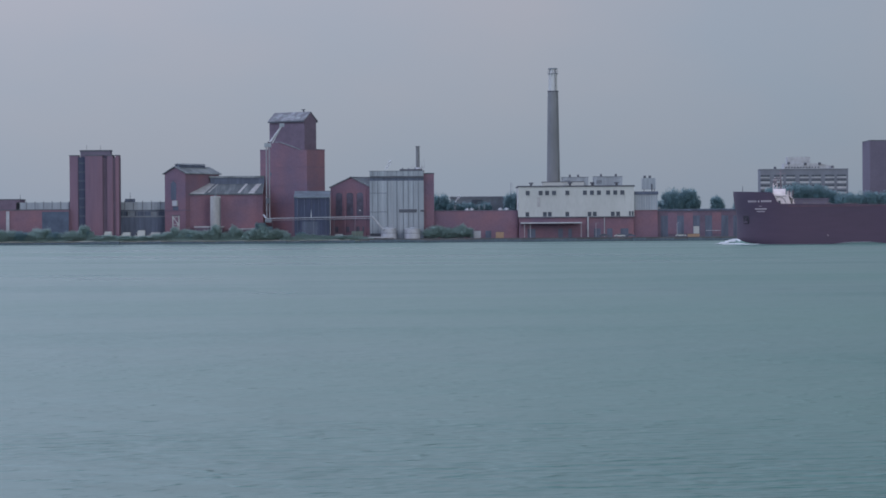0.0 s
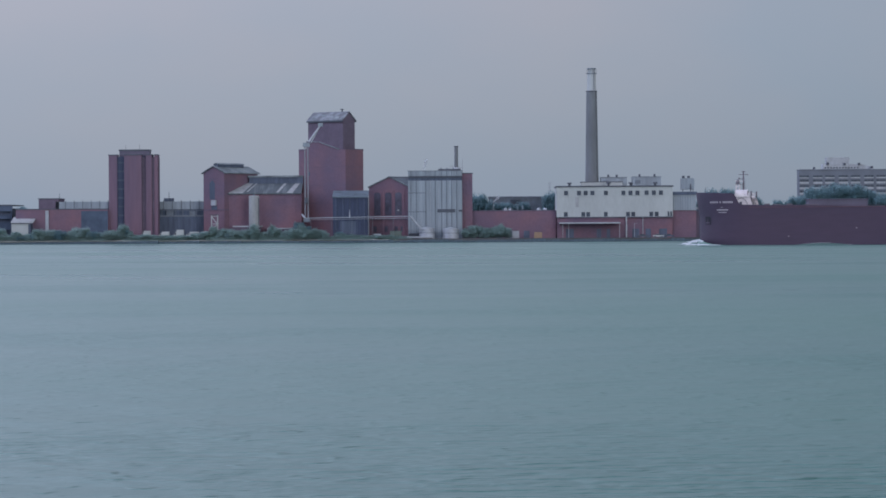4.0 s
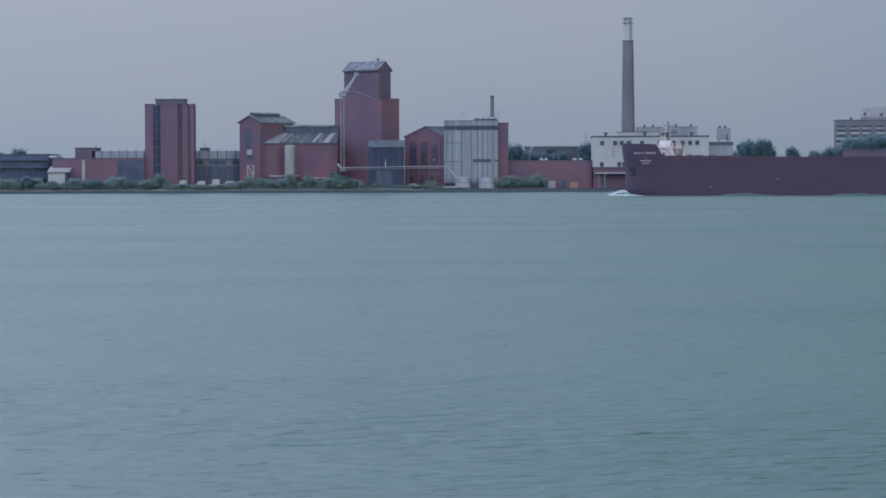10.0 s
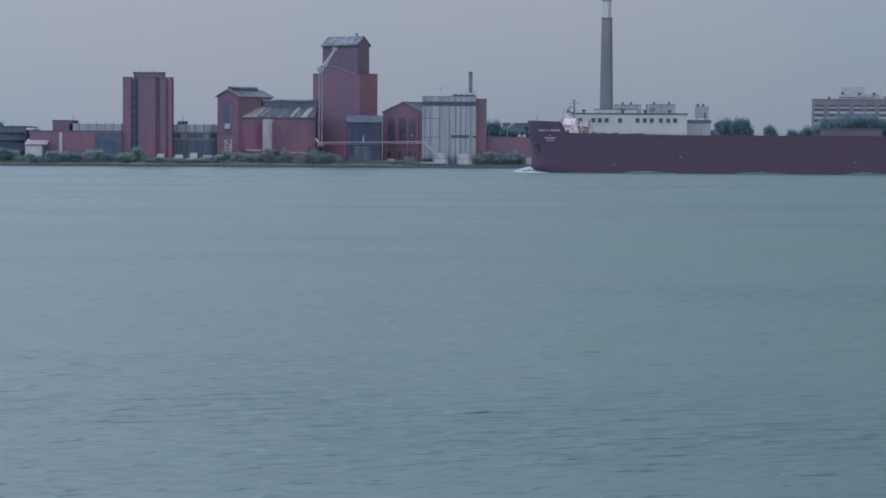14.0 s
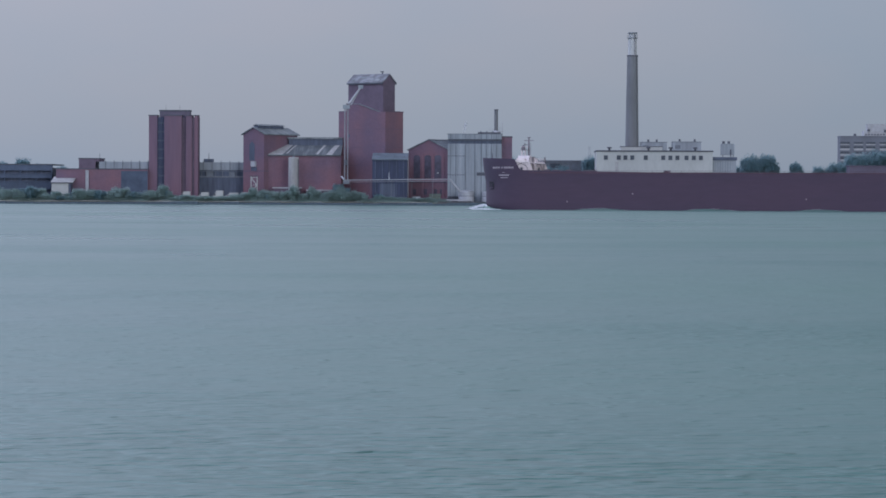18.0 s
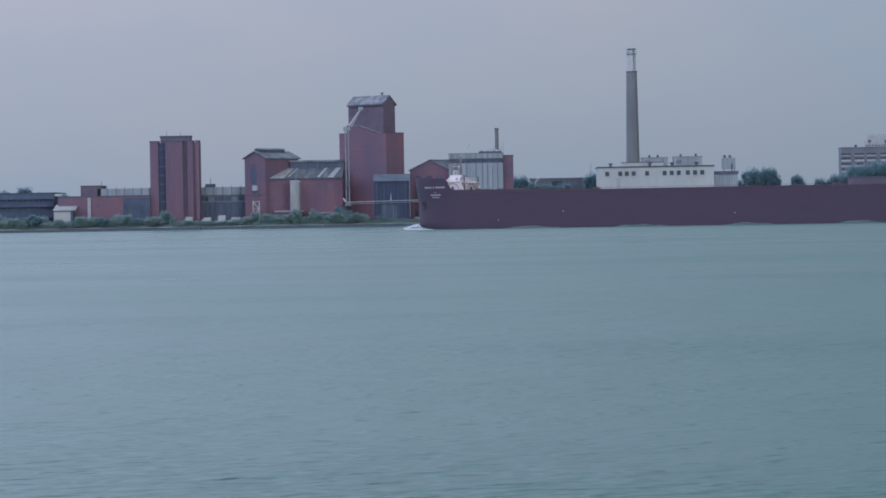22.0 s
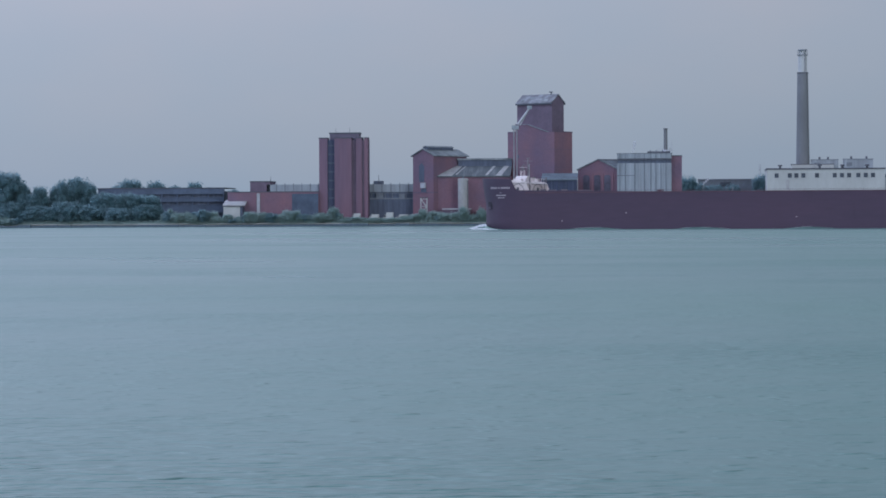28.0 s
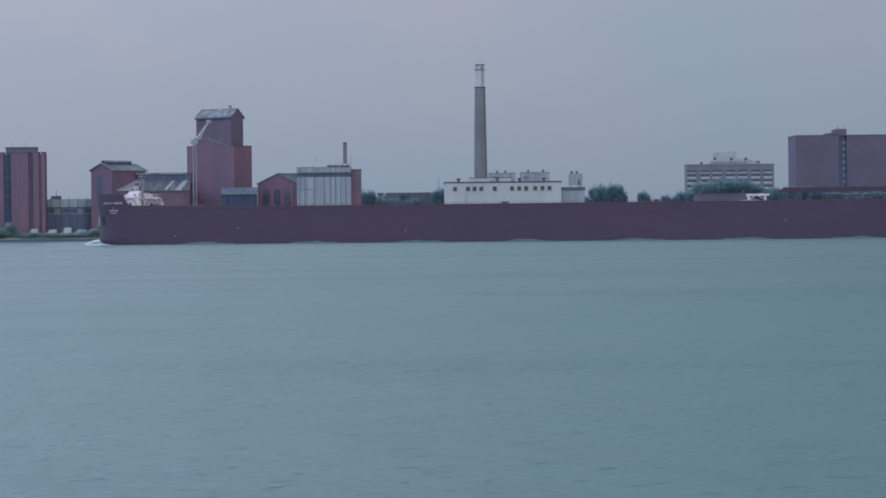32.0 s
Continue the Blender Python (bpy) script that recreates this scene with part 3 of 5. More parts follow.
def grain_elevator():
    t = thing("grain_elevator", (-59.8, FACE, 0), "tall red brick grain elevator with a grey metal roof", "building", turn=55)
    w, d = 12.9, 26.4
    part("body", box(0, w, 0, d, 1.5, 41.2), BRICK, t)
    shoulder = part("shoulder", prism(bmesh.new(), [(4.0, 41.2), (22.0, 41.2), (22.0, 45.0), (15.3, 44.7)], 0.1, 6.0, "x"), BRICK, t)
    part("shoulder_roof", prism(bmesh.new(), [(3.8, 41.2), (15.3, 44.7), (22.1, 45.0), (22.1, 45.3), (15.2, 45.0), (3.8, 41.5)], -0.15, 6.1, "x"), PALE_ROOF, shoulder)
    part("parapet", box(-0.12, w + 0.12, -0.12, 0.4, 41.2, 41.6), BRICK_DARK, t)
    part("side_parapet", box(-0.12, 0.3, 22.0, d, 41.2, 41.8), BRICK_DARK, t)
    x0, x1, y0, y1 = 1.3, 9.8, 2.3, 22.0
    xm = (x0 + x1) / 2
    head = part("headhouse", prism(bmesh.new(), [(x0, 41.2), (x1, 41.2), (x1, 54.4), (xm, 57.9), (x0, 54.4)], y0, y1), BRICK_DARK, t)
    rf = bmesh.new()
    prism(rf, [(x0 - 0.7, 53.9), (xm, 57.9), (xm, 58.25), (x0 - 0.7, 54.4)], y0 - 0.4, y1 + 0.4)
    prism(rf, [(x1 + 0.7, 53.9), (xm, 57.9), (xm, 58.25), (x1 + 0.7, 54.4)], y0 - 0.4, y1 + 0.4)
    roof = part("roof", rf, PALE_ROOF, head)
    for k, (a, b) in enumerate(((5.0, 7.5), (9.0, 10.2), (13.5, 16.0), (18.5, 20.0))):
        f = 0.25 + 0.15 * (k % 3)
        xp, zp = x0 - 0.7 + (xm - x0 + 0.7) * f, 54.4 + 3.85 * f
        part("roof_patch", prism(bmesh.new(), [(xp - 0.5, zp - 0.45), (xp + 0.6, zp + 0.55), (xp + 0.6, zp + 0.62), (xp - 0.5, zp - 0.38)], a, b), GREY_ROOF, roof)
    part("roof_vent", tube((xm, 6, 57.8), (xm, 6, 59.3), 0.3, 0.3, 8), DARK_TRIM, roof)
    part("roof_vent_cap", box(xm - 0.3, xm + 0.3, 5.4, 7.0, 59.0, 59.4), DARK_TRIM, roof)
    part("roof_arm", box(x1 + 0.2, x1 + 2.2, 3, 3.3, 53.6, 54.0), DARK_TRIM, head)
    part("fascia", box(x0 - 0.8, x0 - 0.6, y0 - 0.4, y1 + 0.4, 53.6, 54.1), DARK_TRIM, head)
    part("wall_hatch", box(x0 - 0.06, x0, 17.0, 19.5, 46.5, 49.5), BRICK_DARK, head)
    for k in range(4):
        part("band_course", box(-0.06, w + 0.06, -0.06, d, 9.5 + 8 * k, 9.65 + 8 * k), BRICK_DARK, t)
    part("side_vent", box(-0.1, 0.0, 20, 21.2, 30, 31.6), DARK_WALL, t)
    # leg casing on the corner
    leg = thing("elevator_leg", (-76.8, FACE - 3.2, 2), "pale steel twin-pipe elevator leg against the brick wall", "conveyor")
    for x in (-0.65, 0.65):
        part("pipe", tube((x, 0, 7.5), (x, 0, 40.5), 0.30, 0.30, 10), LEG_STEEL, leg)
    part("head_box", box(-1.5, 1.5, -1.0, 1.0, 40.3, 42.1), SILVER, leg)
    part("boot", box(-1.3, 1.3, -1, 1, 7.2, 9.0), RIB, leg)
    part("chute", tube((1.0, 0, 42.5), (6.0, 4.5, 49.8), 0.45, 0.45, 8), PALE_TRIM, leg)
    part("chute", tube((2.0, 0, 42.0), (5.2, 4.5, 48.5), 0.3, 0.3, 8), PALE_TRIM, leg)
    part("upper_box", box(5.0, 7.0, 3.5, 6, 49.4, 50.9), SILVER, leg)
    part("motor", box(-0.5, 0.6, -1.2, -0.5, 15.5, 18), DARK_TRIM, leg)
    for k in range(8):
        part("bracket", box(-1.0, 1.0, -0.4, 0.4, 12 + 3.6 * k, 12.12 + 3.6 * k), RIB, leg)


def gate_house():
    t = thing("dark_shed", (-57.3, FACE - 9.2, 0), "dark blue-black clad shed with a pale lean-to roof", "shed")
    part("wall", box(-7.7, 7.6, 0, 8.5, 1.5, 20), NAVY, t)
    part("roof", prism(bmesh.new(), [(-0.6, 19.8), (8.7, 22.6), (8.7, 23.0), (-0.6, 20.3)], -7.9, 7.9, "x"), SHED_ROOF, t)
    for i in range(5):
        part("panel_rib", box(-6.4 + 3.1 * i, -6.2 + 3.1 * i, -0.12, 0, 1.5, 19.6), DARK_WALL, t)
    part("door", box(-4.4, 2.4, -0.15, 0, 1.5, 9.5), DARK_WALL, t)


def gable_house():
    """Gable-fronted house, turned so that the far slope of its roof shows."""
    t = thing("gable_house", (-49.8, FACE + 8.3, 0), "red brick gable-fronted building with tall dark windows", "building", turn=-25)
    w = 19.6
    part("wall", prism(bmesh.new(), [(0, 1.5), (w, 1.5), (w, 24.6), (w / 2 + 0.3, 28.8), (0, 24.6)], 0, 24), BRICK, t)
    rf = bmesh.new()
    prism(rf, [(w + 0.5, 24.3), (w / 2 + 0.3, 28.9), (w / 2 + 0.3, 29.3), (w + 0.5, 24.8)], -0.4, 24.4)
    prism(rf, [(-0.5, 24.3), (w / 2 + 0.3, 28.9), (w / 2 + 0.3, 29.3), (-0.5, 24.8)], -0.4, 24.4)
    part("roof", rf, GREY_ROOF, t)
    for x in (4.2, 9.6, 14.6):
        wn_ = part("window", prism(bmesh.new(), [(x - 1.6, 12), (x + 1.6, 12), (x + 1.6, 21.6), (x + 0.8, 22.2), (x - 0.8, 22.2), (x - 1.6, 21.6)], -0.1, 0.1), DIM_GLASS, t)
        for k in range(3):
            part("glazing_bar", box(x - 1.6, x + 1.6, -0.2, -0.1, 14 + 2.4 * k, 14.12 + 2.4 * k), DARK_TRIM, wn_)
    for x in (0.45, 6.9, 12.1, 17.2, 19.1):
        part("pilaster", box(x - 0.45, x + 0.45, -0.3, 0, 1.5, 23.0), BRICK, t)
    part("cornice", box(0, w, -0.35, 0, 10.0, 10.5), BRICK_DARK, t)
    for x in (3, 8.5, 13.5, 16.5):
        part("low_window", box(x - 0.8, x + 0.8, -0.1, 0.1, 4.6, 7.2), DIM_GLASS, t)
    part("wall_lamp", dome((14.8, -0.5, 14.1), 0.45, 0.45), WHITE_WALL, t)


def silver_plant():
    o = -20.5
    t = thing("clad_plant", (o, FACE - 2, 0), "silver metal-clad plant building with dark vertical ribs", "building")
    part("body", rel(o, -32.2, -8.4, 0, 22, 1.5, 27.2), SILVER, t)
    part("clerestory", rel(o, -32.0, -8.6, 0.3, 21.7, 27.2, 29.2), DARK_WALL, t)
    part("upper_cladding", rel(o, -32.2, -8.4, 0, 22, 29.2, 31.4), SILVER, t)
    part("eave_flashing", rel(o, -40.4, -8.3, -0.25, 0.1, 28.5, 29.0), DARK_TRIM, t)
    for x in (-28.6, -24.4, -20.2, -17.4, -15.2, -13.0, -10.8, -31.0):
        part("rib", rel(o, x - 0.16, x + 0.16, -0.22, 0, 1.5, 27.2), RIB, t)
        part("rib", rel(o, x - 0.12, x + 0.12, -0.18, 0, 29.2, 31.4), RIB, t)
    ribs = [-32.2, -31.0, -28.6, -24.4, -20.2, -17.4, -15.2, -13.0, -10.8, -8.4]
    for a, b in zip(ribs, ribs[1:]):
        for z0, z1 in ((1.6, 13.4), (13.6, 21.7), (21.9, 27.1), (29.3, 31.3)):
            part("cladding_panel", rel(o, a + 0.2, b - 0.2, -0.09, -0.004, z0, z1), SILVER, t)
    for x in (-26.5, -22.3, -18.8):
        part("seam", rel(o, x - 0.06, x + 0.06, -0.14, -0.09, 1.5, 27.2), PALE_TRIM, t)
    for z in (21.8, 13.5):
        part("girt", rel(o, -32.2, -24.4, -0.15, 0, z - 0.1, z + 0.1), DARK_TRIM, t)
    part("louvre", rel(o, -19.3, -11.5, -0.35, 0, 13.2, 14.6), DARK_TRIM, t)
    part("louvre", rel(o, -9.9, -8.4, -0.35, 0, 13.5, 14.3), DARK_TRIM, t)
    part("coping", rel(o, -32.4, -8.2, -0.15, 22.2, 31.4, 31.6), RIB, t)
    part("roof_hut", rel(o, -19.0, -9.0, 4, 12, 31.6, 32.4), DARK_TRIM, t)
    for x in (-18.0, -15.4, -12.6):
        part("hut_vent", rel(o, x, x + 0.6, 5, 6, 32.4, 32.9), RIB, t)
    part("base_band", rel(o, -32, -22.5, -0.5, 0, 1.5, 4.0), DARK_TRIM, t)
    ch = thing("steel_chimney", (-11.0, FACE + 6, 31.6), "slim dark steel chimney on the plant roof", "chimney")
    part("flue", tube((0, 0, 0), (0, 0, 10.8), 0.85, 0.8, 14), CONCRETE, ch)
    part("collar", tube((0, 0, 0), (0, 0, 1.6), 2.2, 1.1, 10), PALE_TRIM, ch)
    part("cap", tube((0, 0, 10.6), (0, 0, 11.0), 0.95, 0.95, 14), DARK_TRIM, ch)
    part("antenna", tube((2.8, 0, -0.5), (2.8, 0, 5.5), 0.1, 0.06, 6), PALE_TRIM, ch)
    part("antenna", tube((-2.8, 0, -0.5), (-2.8, 0, 2.5), 0.1, 0.06, 6), PALE_TRIM, ch)
    part("antenna", tube((1.7, 0, 0), (1.7, 0, 3.6), 0.12, 0.08, 6), PALE_TRIM, ch)
    part("antenna", tube((-1.6, 0, 0), (-1.6, 0, 3.0), 0.1, 0.08, 6), PALE_TRIM, ch)
    part("rail", box(-2.8, 2.8, -0.08, 0.08, 1.9, 2.05), PALE_TRIM, ch)
    part("guy_frame", box(0.9, 3.0, -0.1, 0.1, 1.0, 1.3), PALE_TRIM, ch)
    st = thing("stair_tower", (-6.2, FACE, 0), "narrow red brick stair tower beside the plant", "building")
    part("wall", box(-2.25, 2.3, 0.5, 14, 1.5, 30.2), BRICK, st)
    part("coping", box(-2.4, 2.45, 0.35, 14.1, 30.2, 30.6), DARK_TRIM, st)
    for x, w, h in ((-23.8, 3.4, 4.6), (-13.4, 3.5, 4.3)):
        tk = thing("storage_tank", (x, FACE - 9, 1.6), "squat white steel storage tank on the quay", "tank", group="quay tanks")
        part("shell", tube((0, 0, 0), (0, 0, h), w, w, 24), PALE_TRIM, tk)
        part("lid", tube((0, 0, h), (0, 0, h + 0.7), w, 0.4, 24), PALE_TRIM, tk)
        part("hoop", tube((0, 0, h * 0.55), (0, 0, h * 0.55 + 0.15), w + 0.06, w + 0.06, 24), DARK_TRIM, tk)
    sk = thing("loading_skip", (-27.0, FACE - 13, 1.5), "long low white quay platform", "platform")
    part("deck", box(-5.6, 6.0, -1, 1.5, 0.5, 1.2), PALE_TRIM, sk)
    for x in (-5, 0, 5):
        part("leg", box(x, x + 0.3, -0.5, 0.5, 0, 0.5), DARK_TRIM, sk)


def pipe_bridge():
    t = thing("pipe_bridge", (-54.5, FACE - 11.5, 2), "long pale overhead pipe on slender trestles", "pipe")
    part("pipe", tube((-22.6, 0, 8.9), (23.5, 0, 9.5), 0.17, 0.17, 10), PALE_TRIM, t)
    part("pipe", tube((-22.6, 0, 8.1), (23.5, 0, 8.7), 0.07, 0.10, 8), PALE_TRIM, t)
    part("elbow", tube((-22.6, 0, 9.0), (-24.0, 3, 10.5), 0.4, 0.4, 8), PALE_TRIM, t)
    part("downpipe", tube((23.5, 0, 9.5), (28.5, -1, 3.6), 0.5, 0.5, 8), PALE_TRIM, t)
    for x in (-20, -11, -2, 7, 16):
        tr = part("trestle", tube((x, 0, -0.3), (x, 0, 9), 0.07, 0.07, 6), RIB, t)
    m = part("vent_mast", tube((-3.0, 0, 9), (-3.0, 0, 12.5), 0.3, 0.08, 6), PALE_TRIM, t)


def white_plant():
    o = 58.7
    t = thing("white_plant", (o, FACE, 0), "white panelled plant building with small square windows on brick base", "building")
    part("base", rel(o, 33.4, 84.2, 0.6, 30, 1.5, 10.9), BRICK, t, "red brick base")
    part("upper_wall", rel(o, 33.2, 84.3, 0, 24, 10.9, 24.0), WHITE_WALL, t)
    part("roof_edge", rel(o, 33.0, 84.6, -0.3, 30.2, 24.0, 24.6), DARK_TRIM, t)
    part("base_edge", rel(o, 33.1, 84.4, -0.25, 0.6, 10.5, 10.9), DARK_TRIM, t)
    for px in (37.4, 43.1, 46.0, 49.0, 54.9, 62.6, 65.7, 68.8, 72.8, 76.0, 79.1):
        window(t, px - o, 21.4, 1.45, 1.65, 0.0, 1)
    for px in (37.2, 44.9, 47.1, 54.8, 64.6, 66.9, 74.8, 77.2):
        window(t, px - o, 12.0, 1.35, 1.7, 0.0, 1)
    for px in (82.4, 83.6):
        window(t, px - o, 12.1, 0.5, 1.8, 0.0, 0)
    part("faded_sign", rel(o, 41.4, 43.0, -0.08, 0, 15.2, 19.5), SILO_GREY, t, "faded grey painted panel")
    for i in range(1, 12):
        part("panel_joint", rel(o, 33.2 + 4.26 * i, 33.26 + 4.26 * i, -0.05, 0, 10.9, 24.0), PALE_CONCRETE, t)
    part("canopy", rel(o, 34.2, 61.0, -6, 0.6, 7.9, 8.5), PALE_TRIM, t)
    for px in (35.6, 38.2, 60.5):
        part("canopy_post", rel(o, px, px + 0.2, -5.6, -5.4, 1.7, 7.9), PALE_TRIM, t)
    for px, w in ((39.0, 3.5), (51.8, 2.0), (56, 1.6), (68, 3.0), (73.5, 2.4), (80, 3.5)):
        part("loading_door", rel(o, px - w / 2, px + w / 2, 0.4, 0.6, 1.6, 5.6), DARK_WALL, t)
    part("downpipe", rel(o, 63.6, 64.2, -0.3, 0.5, 1.6, 11), PALE_TRIM, t)
    part("downpipe", rel(o, 71.0, 71.3, 0.2, 0.5, 1.6, 11), PALE_TRIM, t)
    for px in (39, 56.2, 66, 76.8):
        v = part("roof_vent", tube((px - o, 3, 24.6), (px - o, 3, 25.5), 0.5, 0.5, 10), DARK_TRIM, t)
        part("cowl", tube((px - o, 3, 25.5), (px - o, 3, 26.1), 1.1, 0.9, 10), DARK_TRIM, v)
    part("parapet_block", rel(o, 44.2, 62.5, 6, 14, 24.6, 26.2), WHITE_WALL, t)
    part("parapet_cap", rel(o, 44.0, 62.7, 5.9, 14.1, 26.2, 26.5), DARK_TRIM, t)
    for a, b, z in ((53.2, 64.8, 28.4), (67.4, 80.0, 28.6)):
        r = part("roof_unit", rel(o, a, b, 12, 22, 24.6, z), SILVER, t)
        part("unit_cap", rel(o, a - 0.15, b + 0.15, 11.8, 22.1, z, z + 0.2), RIB, r)
        for f in (0.3, 0.62) if a < 60 else (0.25, 0.78):
            x = a + (b - a) * f
            part("unit_vent", tube((x - o, 14, z + 0.25), (x - o, 14, z + 1.3), 0.45, 0.45, 8), DARK_TRIM, r)
        part("unit_louvre", rel(o, a + 1.0, a + 3.4, 11.85, 12, 25.6, 27.2), RIB, r)
    an = thing("corrugated_annex", (89.6, FACE + 2, 0), "grey corrugated annex with a dark eave", "annex")
    part("base", box(-5.2, 5.2, 0.5, 14, 1.5, 13.6), BRICK, an)
    part("wall", box(-5.1, 5.2, 0, 14, 13.6, 20.4), SILVER, an)
    part("eave", box(-5.4, 5.5, -0.4, 14, 20.4, 21.8), DARK_WALL, an)
    for i in range(9):
        part("rib", box(-4.6 + 1.1 * i, -4.45 + 1.1 * i, -0.15, 0, 13.6, 20.4), PALE_TRIM, an)
    tk = thing("roof_tank", (91.4, FACE + 8, 21.8), "grey box-shaped roof tank with two dark vents", "tank")
    part("body", box(-2.9, 2.9, -2, 3, 1.0, 6.0), SILVER, tk)
    part("overflow_pipe", tube((1.2, -2.3, -0.2), (1.2, -2.3, 3.4), 0.22, 0.22, 6), DARK_TRIM, tk)
    for x in (-2.4, 2.2):
        part("leg", box(x, x + 0.3, -1.8, -1.4, 0, 1), DARK_TRIM, tk)
    for x in (-1.8, 0.5):
        part("vent", tube((x, 0, 6.0), (x, 0, 7.1), 0.55, 0.6, 8), DARK_TRIM, tk)


def power_stack():
    t = thing("smokestack", (49.4, FACE + 14, 2), "tall tapered grey concrete smokestack with a white steel flue", "chimney")
    h = 64.6
    part("shaft", tube((0, 0, 0), (0, 0, h), 3.35, 2.35, 28), CONCRETE, t)
    part("rim", tube((0, 0, h), (0, 0, h + 0.5), 2.5, 2.5, 28), DARK_TRIM, t)
    fl = part("flue", tube((0, 0, h + 0.5), (0, 0, h + 8.0), 1.9, 1.9, 24), FLUE_WHITE, t, "white painted steel flue")
    part("pipe", tube((0.95, -1.85, h), (0.95, -1.85, h + 10), 0.16, 0.16, 6), LEG_STEEL, fl)
    part("platform", tube((0, 0, h + 8.0), (0, 0, h + 8.25), 2.35, 2.35, 20), RIB, fl)
    part("inner_pipe", tube((0, 0, h + 8.25), (0, 0, h + 10.2), 1.5, 1.5, 16), FLUE_WHITE, fl)
    part("cap_ring", tube((0, 0, h + 10.2), (0, 0, h + 10.6), 2.15, 2.0, 20), RIB, fl)
    for i in range(8):
        a = math.pi * 2 * i / 8
        part("stanchion", tube((2.2 * math.cos(a), 2.2 * math.sin(a), h + 8.25), (2.1 * math.cos(a), 2.1 * math.sin(a), h + 10.2), 0.07, 0.07, 5), RIB, fl)
    part("ladder", tube((2.6, -2.3, 3), (1.8, -1.7, h), 0.07, 0.07, 5), CONCRETE, t)


def low_wall_buildings():
    o = 15
    t = thing("low_warehouse", (o, FACE + 3, 0), "long low red brick warehouse with white roof vents", "warehouse")
    part("wall", rel(o, -4.2, 33.0, 0, 25, 1.5, 13.6), BRICK, t)
    part("coping", rel(o, -4.2, 33.0, -0.15, 25, 13.6, 13.95), BRICK_DARK, t)
    part("pale_bay", rel(o, 26.2, 33.0, -0.12, 0, 1.5, 10.6), BRICK, t)
    for x in (10.8, 12.9, 25.5, 28.2):
        part("roof_vent", dome((x - o, 4, 13.95), 1.0, 1.1), PALE_TRIM, t)
    for x in (16, 18.3):
        part("pole", tube((x - o, 4, 13.9), (x - o, 4, 16.6), 0.12, 0.1, 6), PALE_TRIM, t)
    for x in (2, 8, 13.2, 20):
        part("door", rel(o, x - 1.3, x + 1.3, -0.15, 0, 1.6, 5.0), DARK_WALL, t)
    o2 = 116
    t = thing("dark_warehouse", (o2, FACE + 4, 0), "low brick warehouse with dark bays and a flat roof", "warehouse")
    part("wall", rel(o2, 84.6, 172, 0, 22, 1.5, 13.2), BRICK_DARK, t)
    part("roof_edge", rel(o2, 84.4, 172.2, -0.6, 22.2, 13.2, 14.0), DARK_WALL, t)
    for x in (88, 98, 105, 112, 117.5, 124.5, 130, 138, 146, 155, 164):
        part("bay", rel(o2, x - 1.6, x + 1.6, -0.15, 0, 1.6, 11.0), DARK_WALL, t)
    for x in (93, 101.5, 108.5, 121, 134, 150):
        part("brick_panel", rel(o2, x - 2.0, x + 2.0, -0.2, 0, 3, 12.4), BRICK, t)
    part("rail", rel(o2, 116, 122.5, -3, -2.9, 4.3, 4.5), PALE_TRIM, t)
    part("roof_vent", dome((95.6 - o2, 5, 14.0), 1.0, 1.0), PALE_TRIM, t)


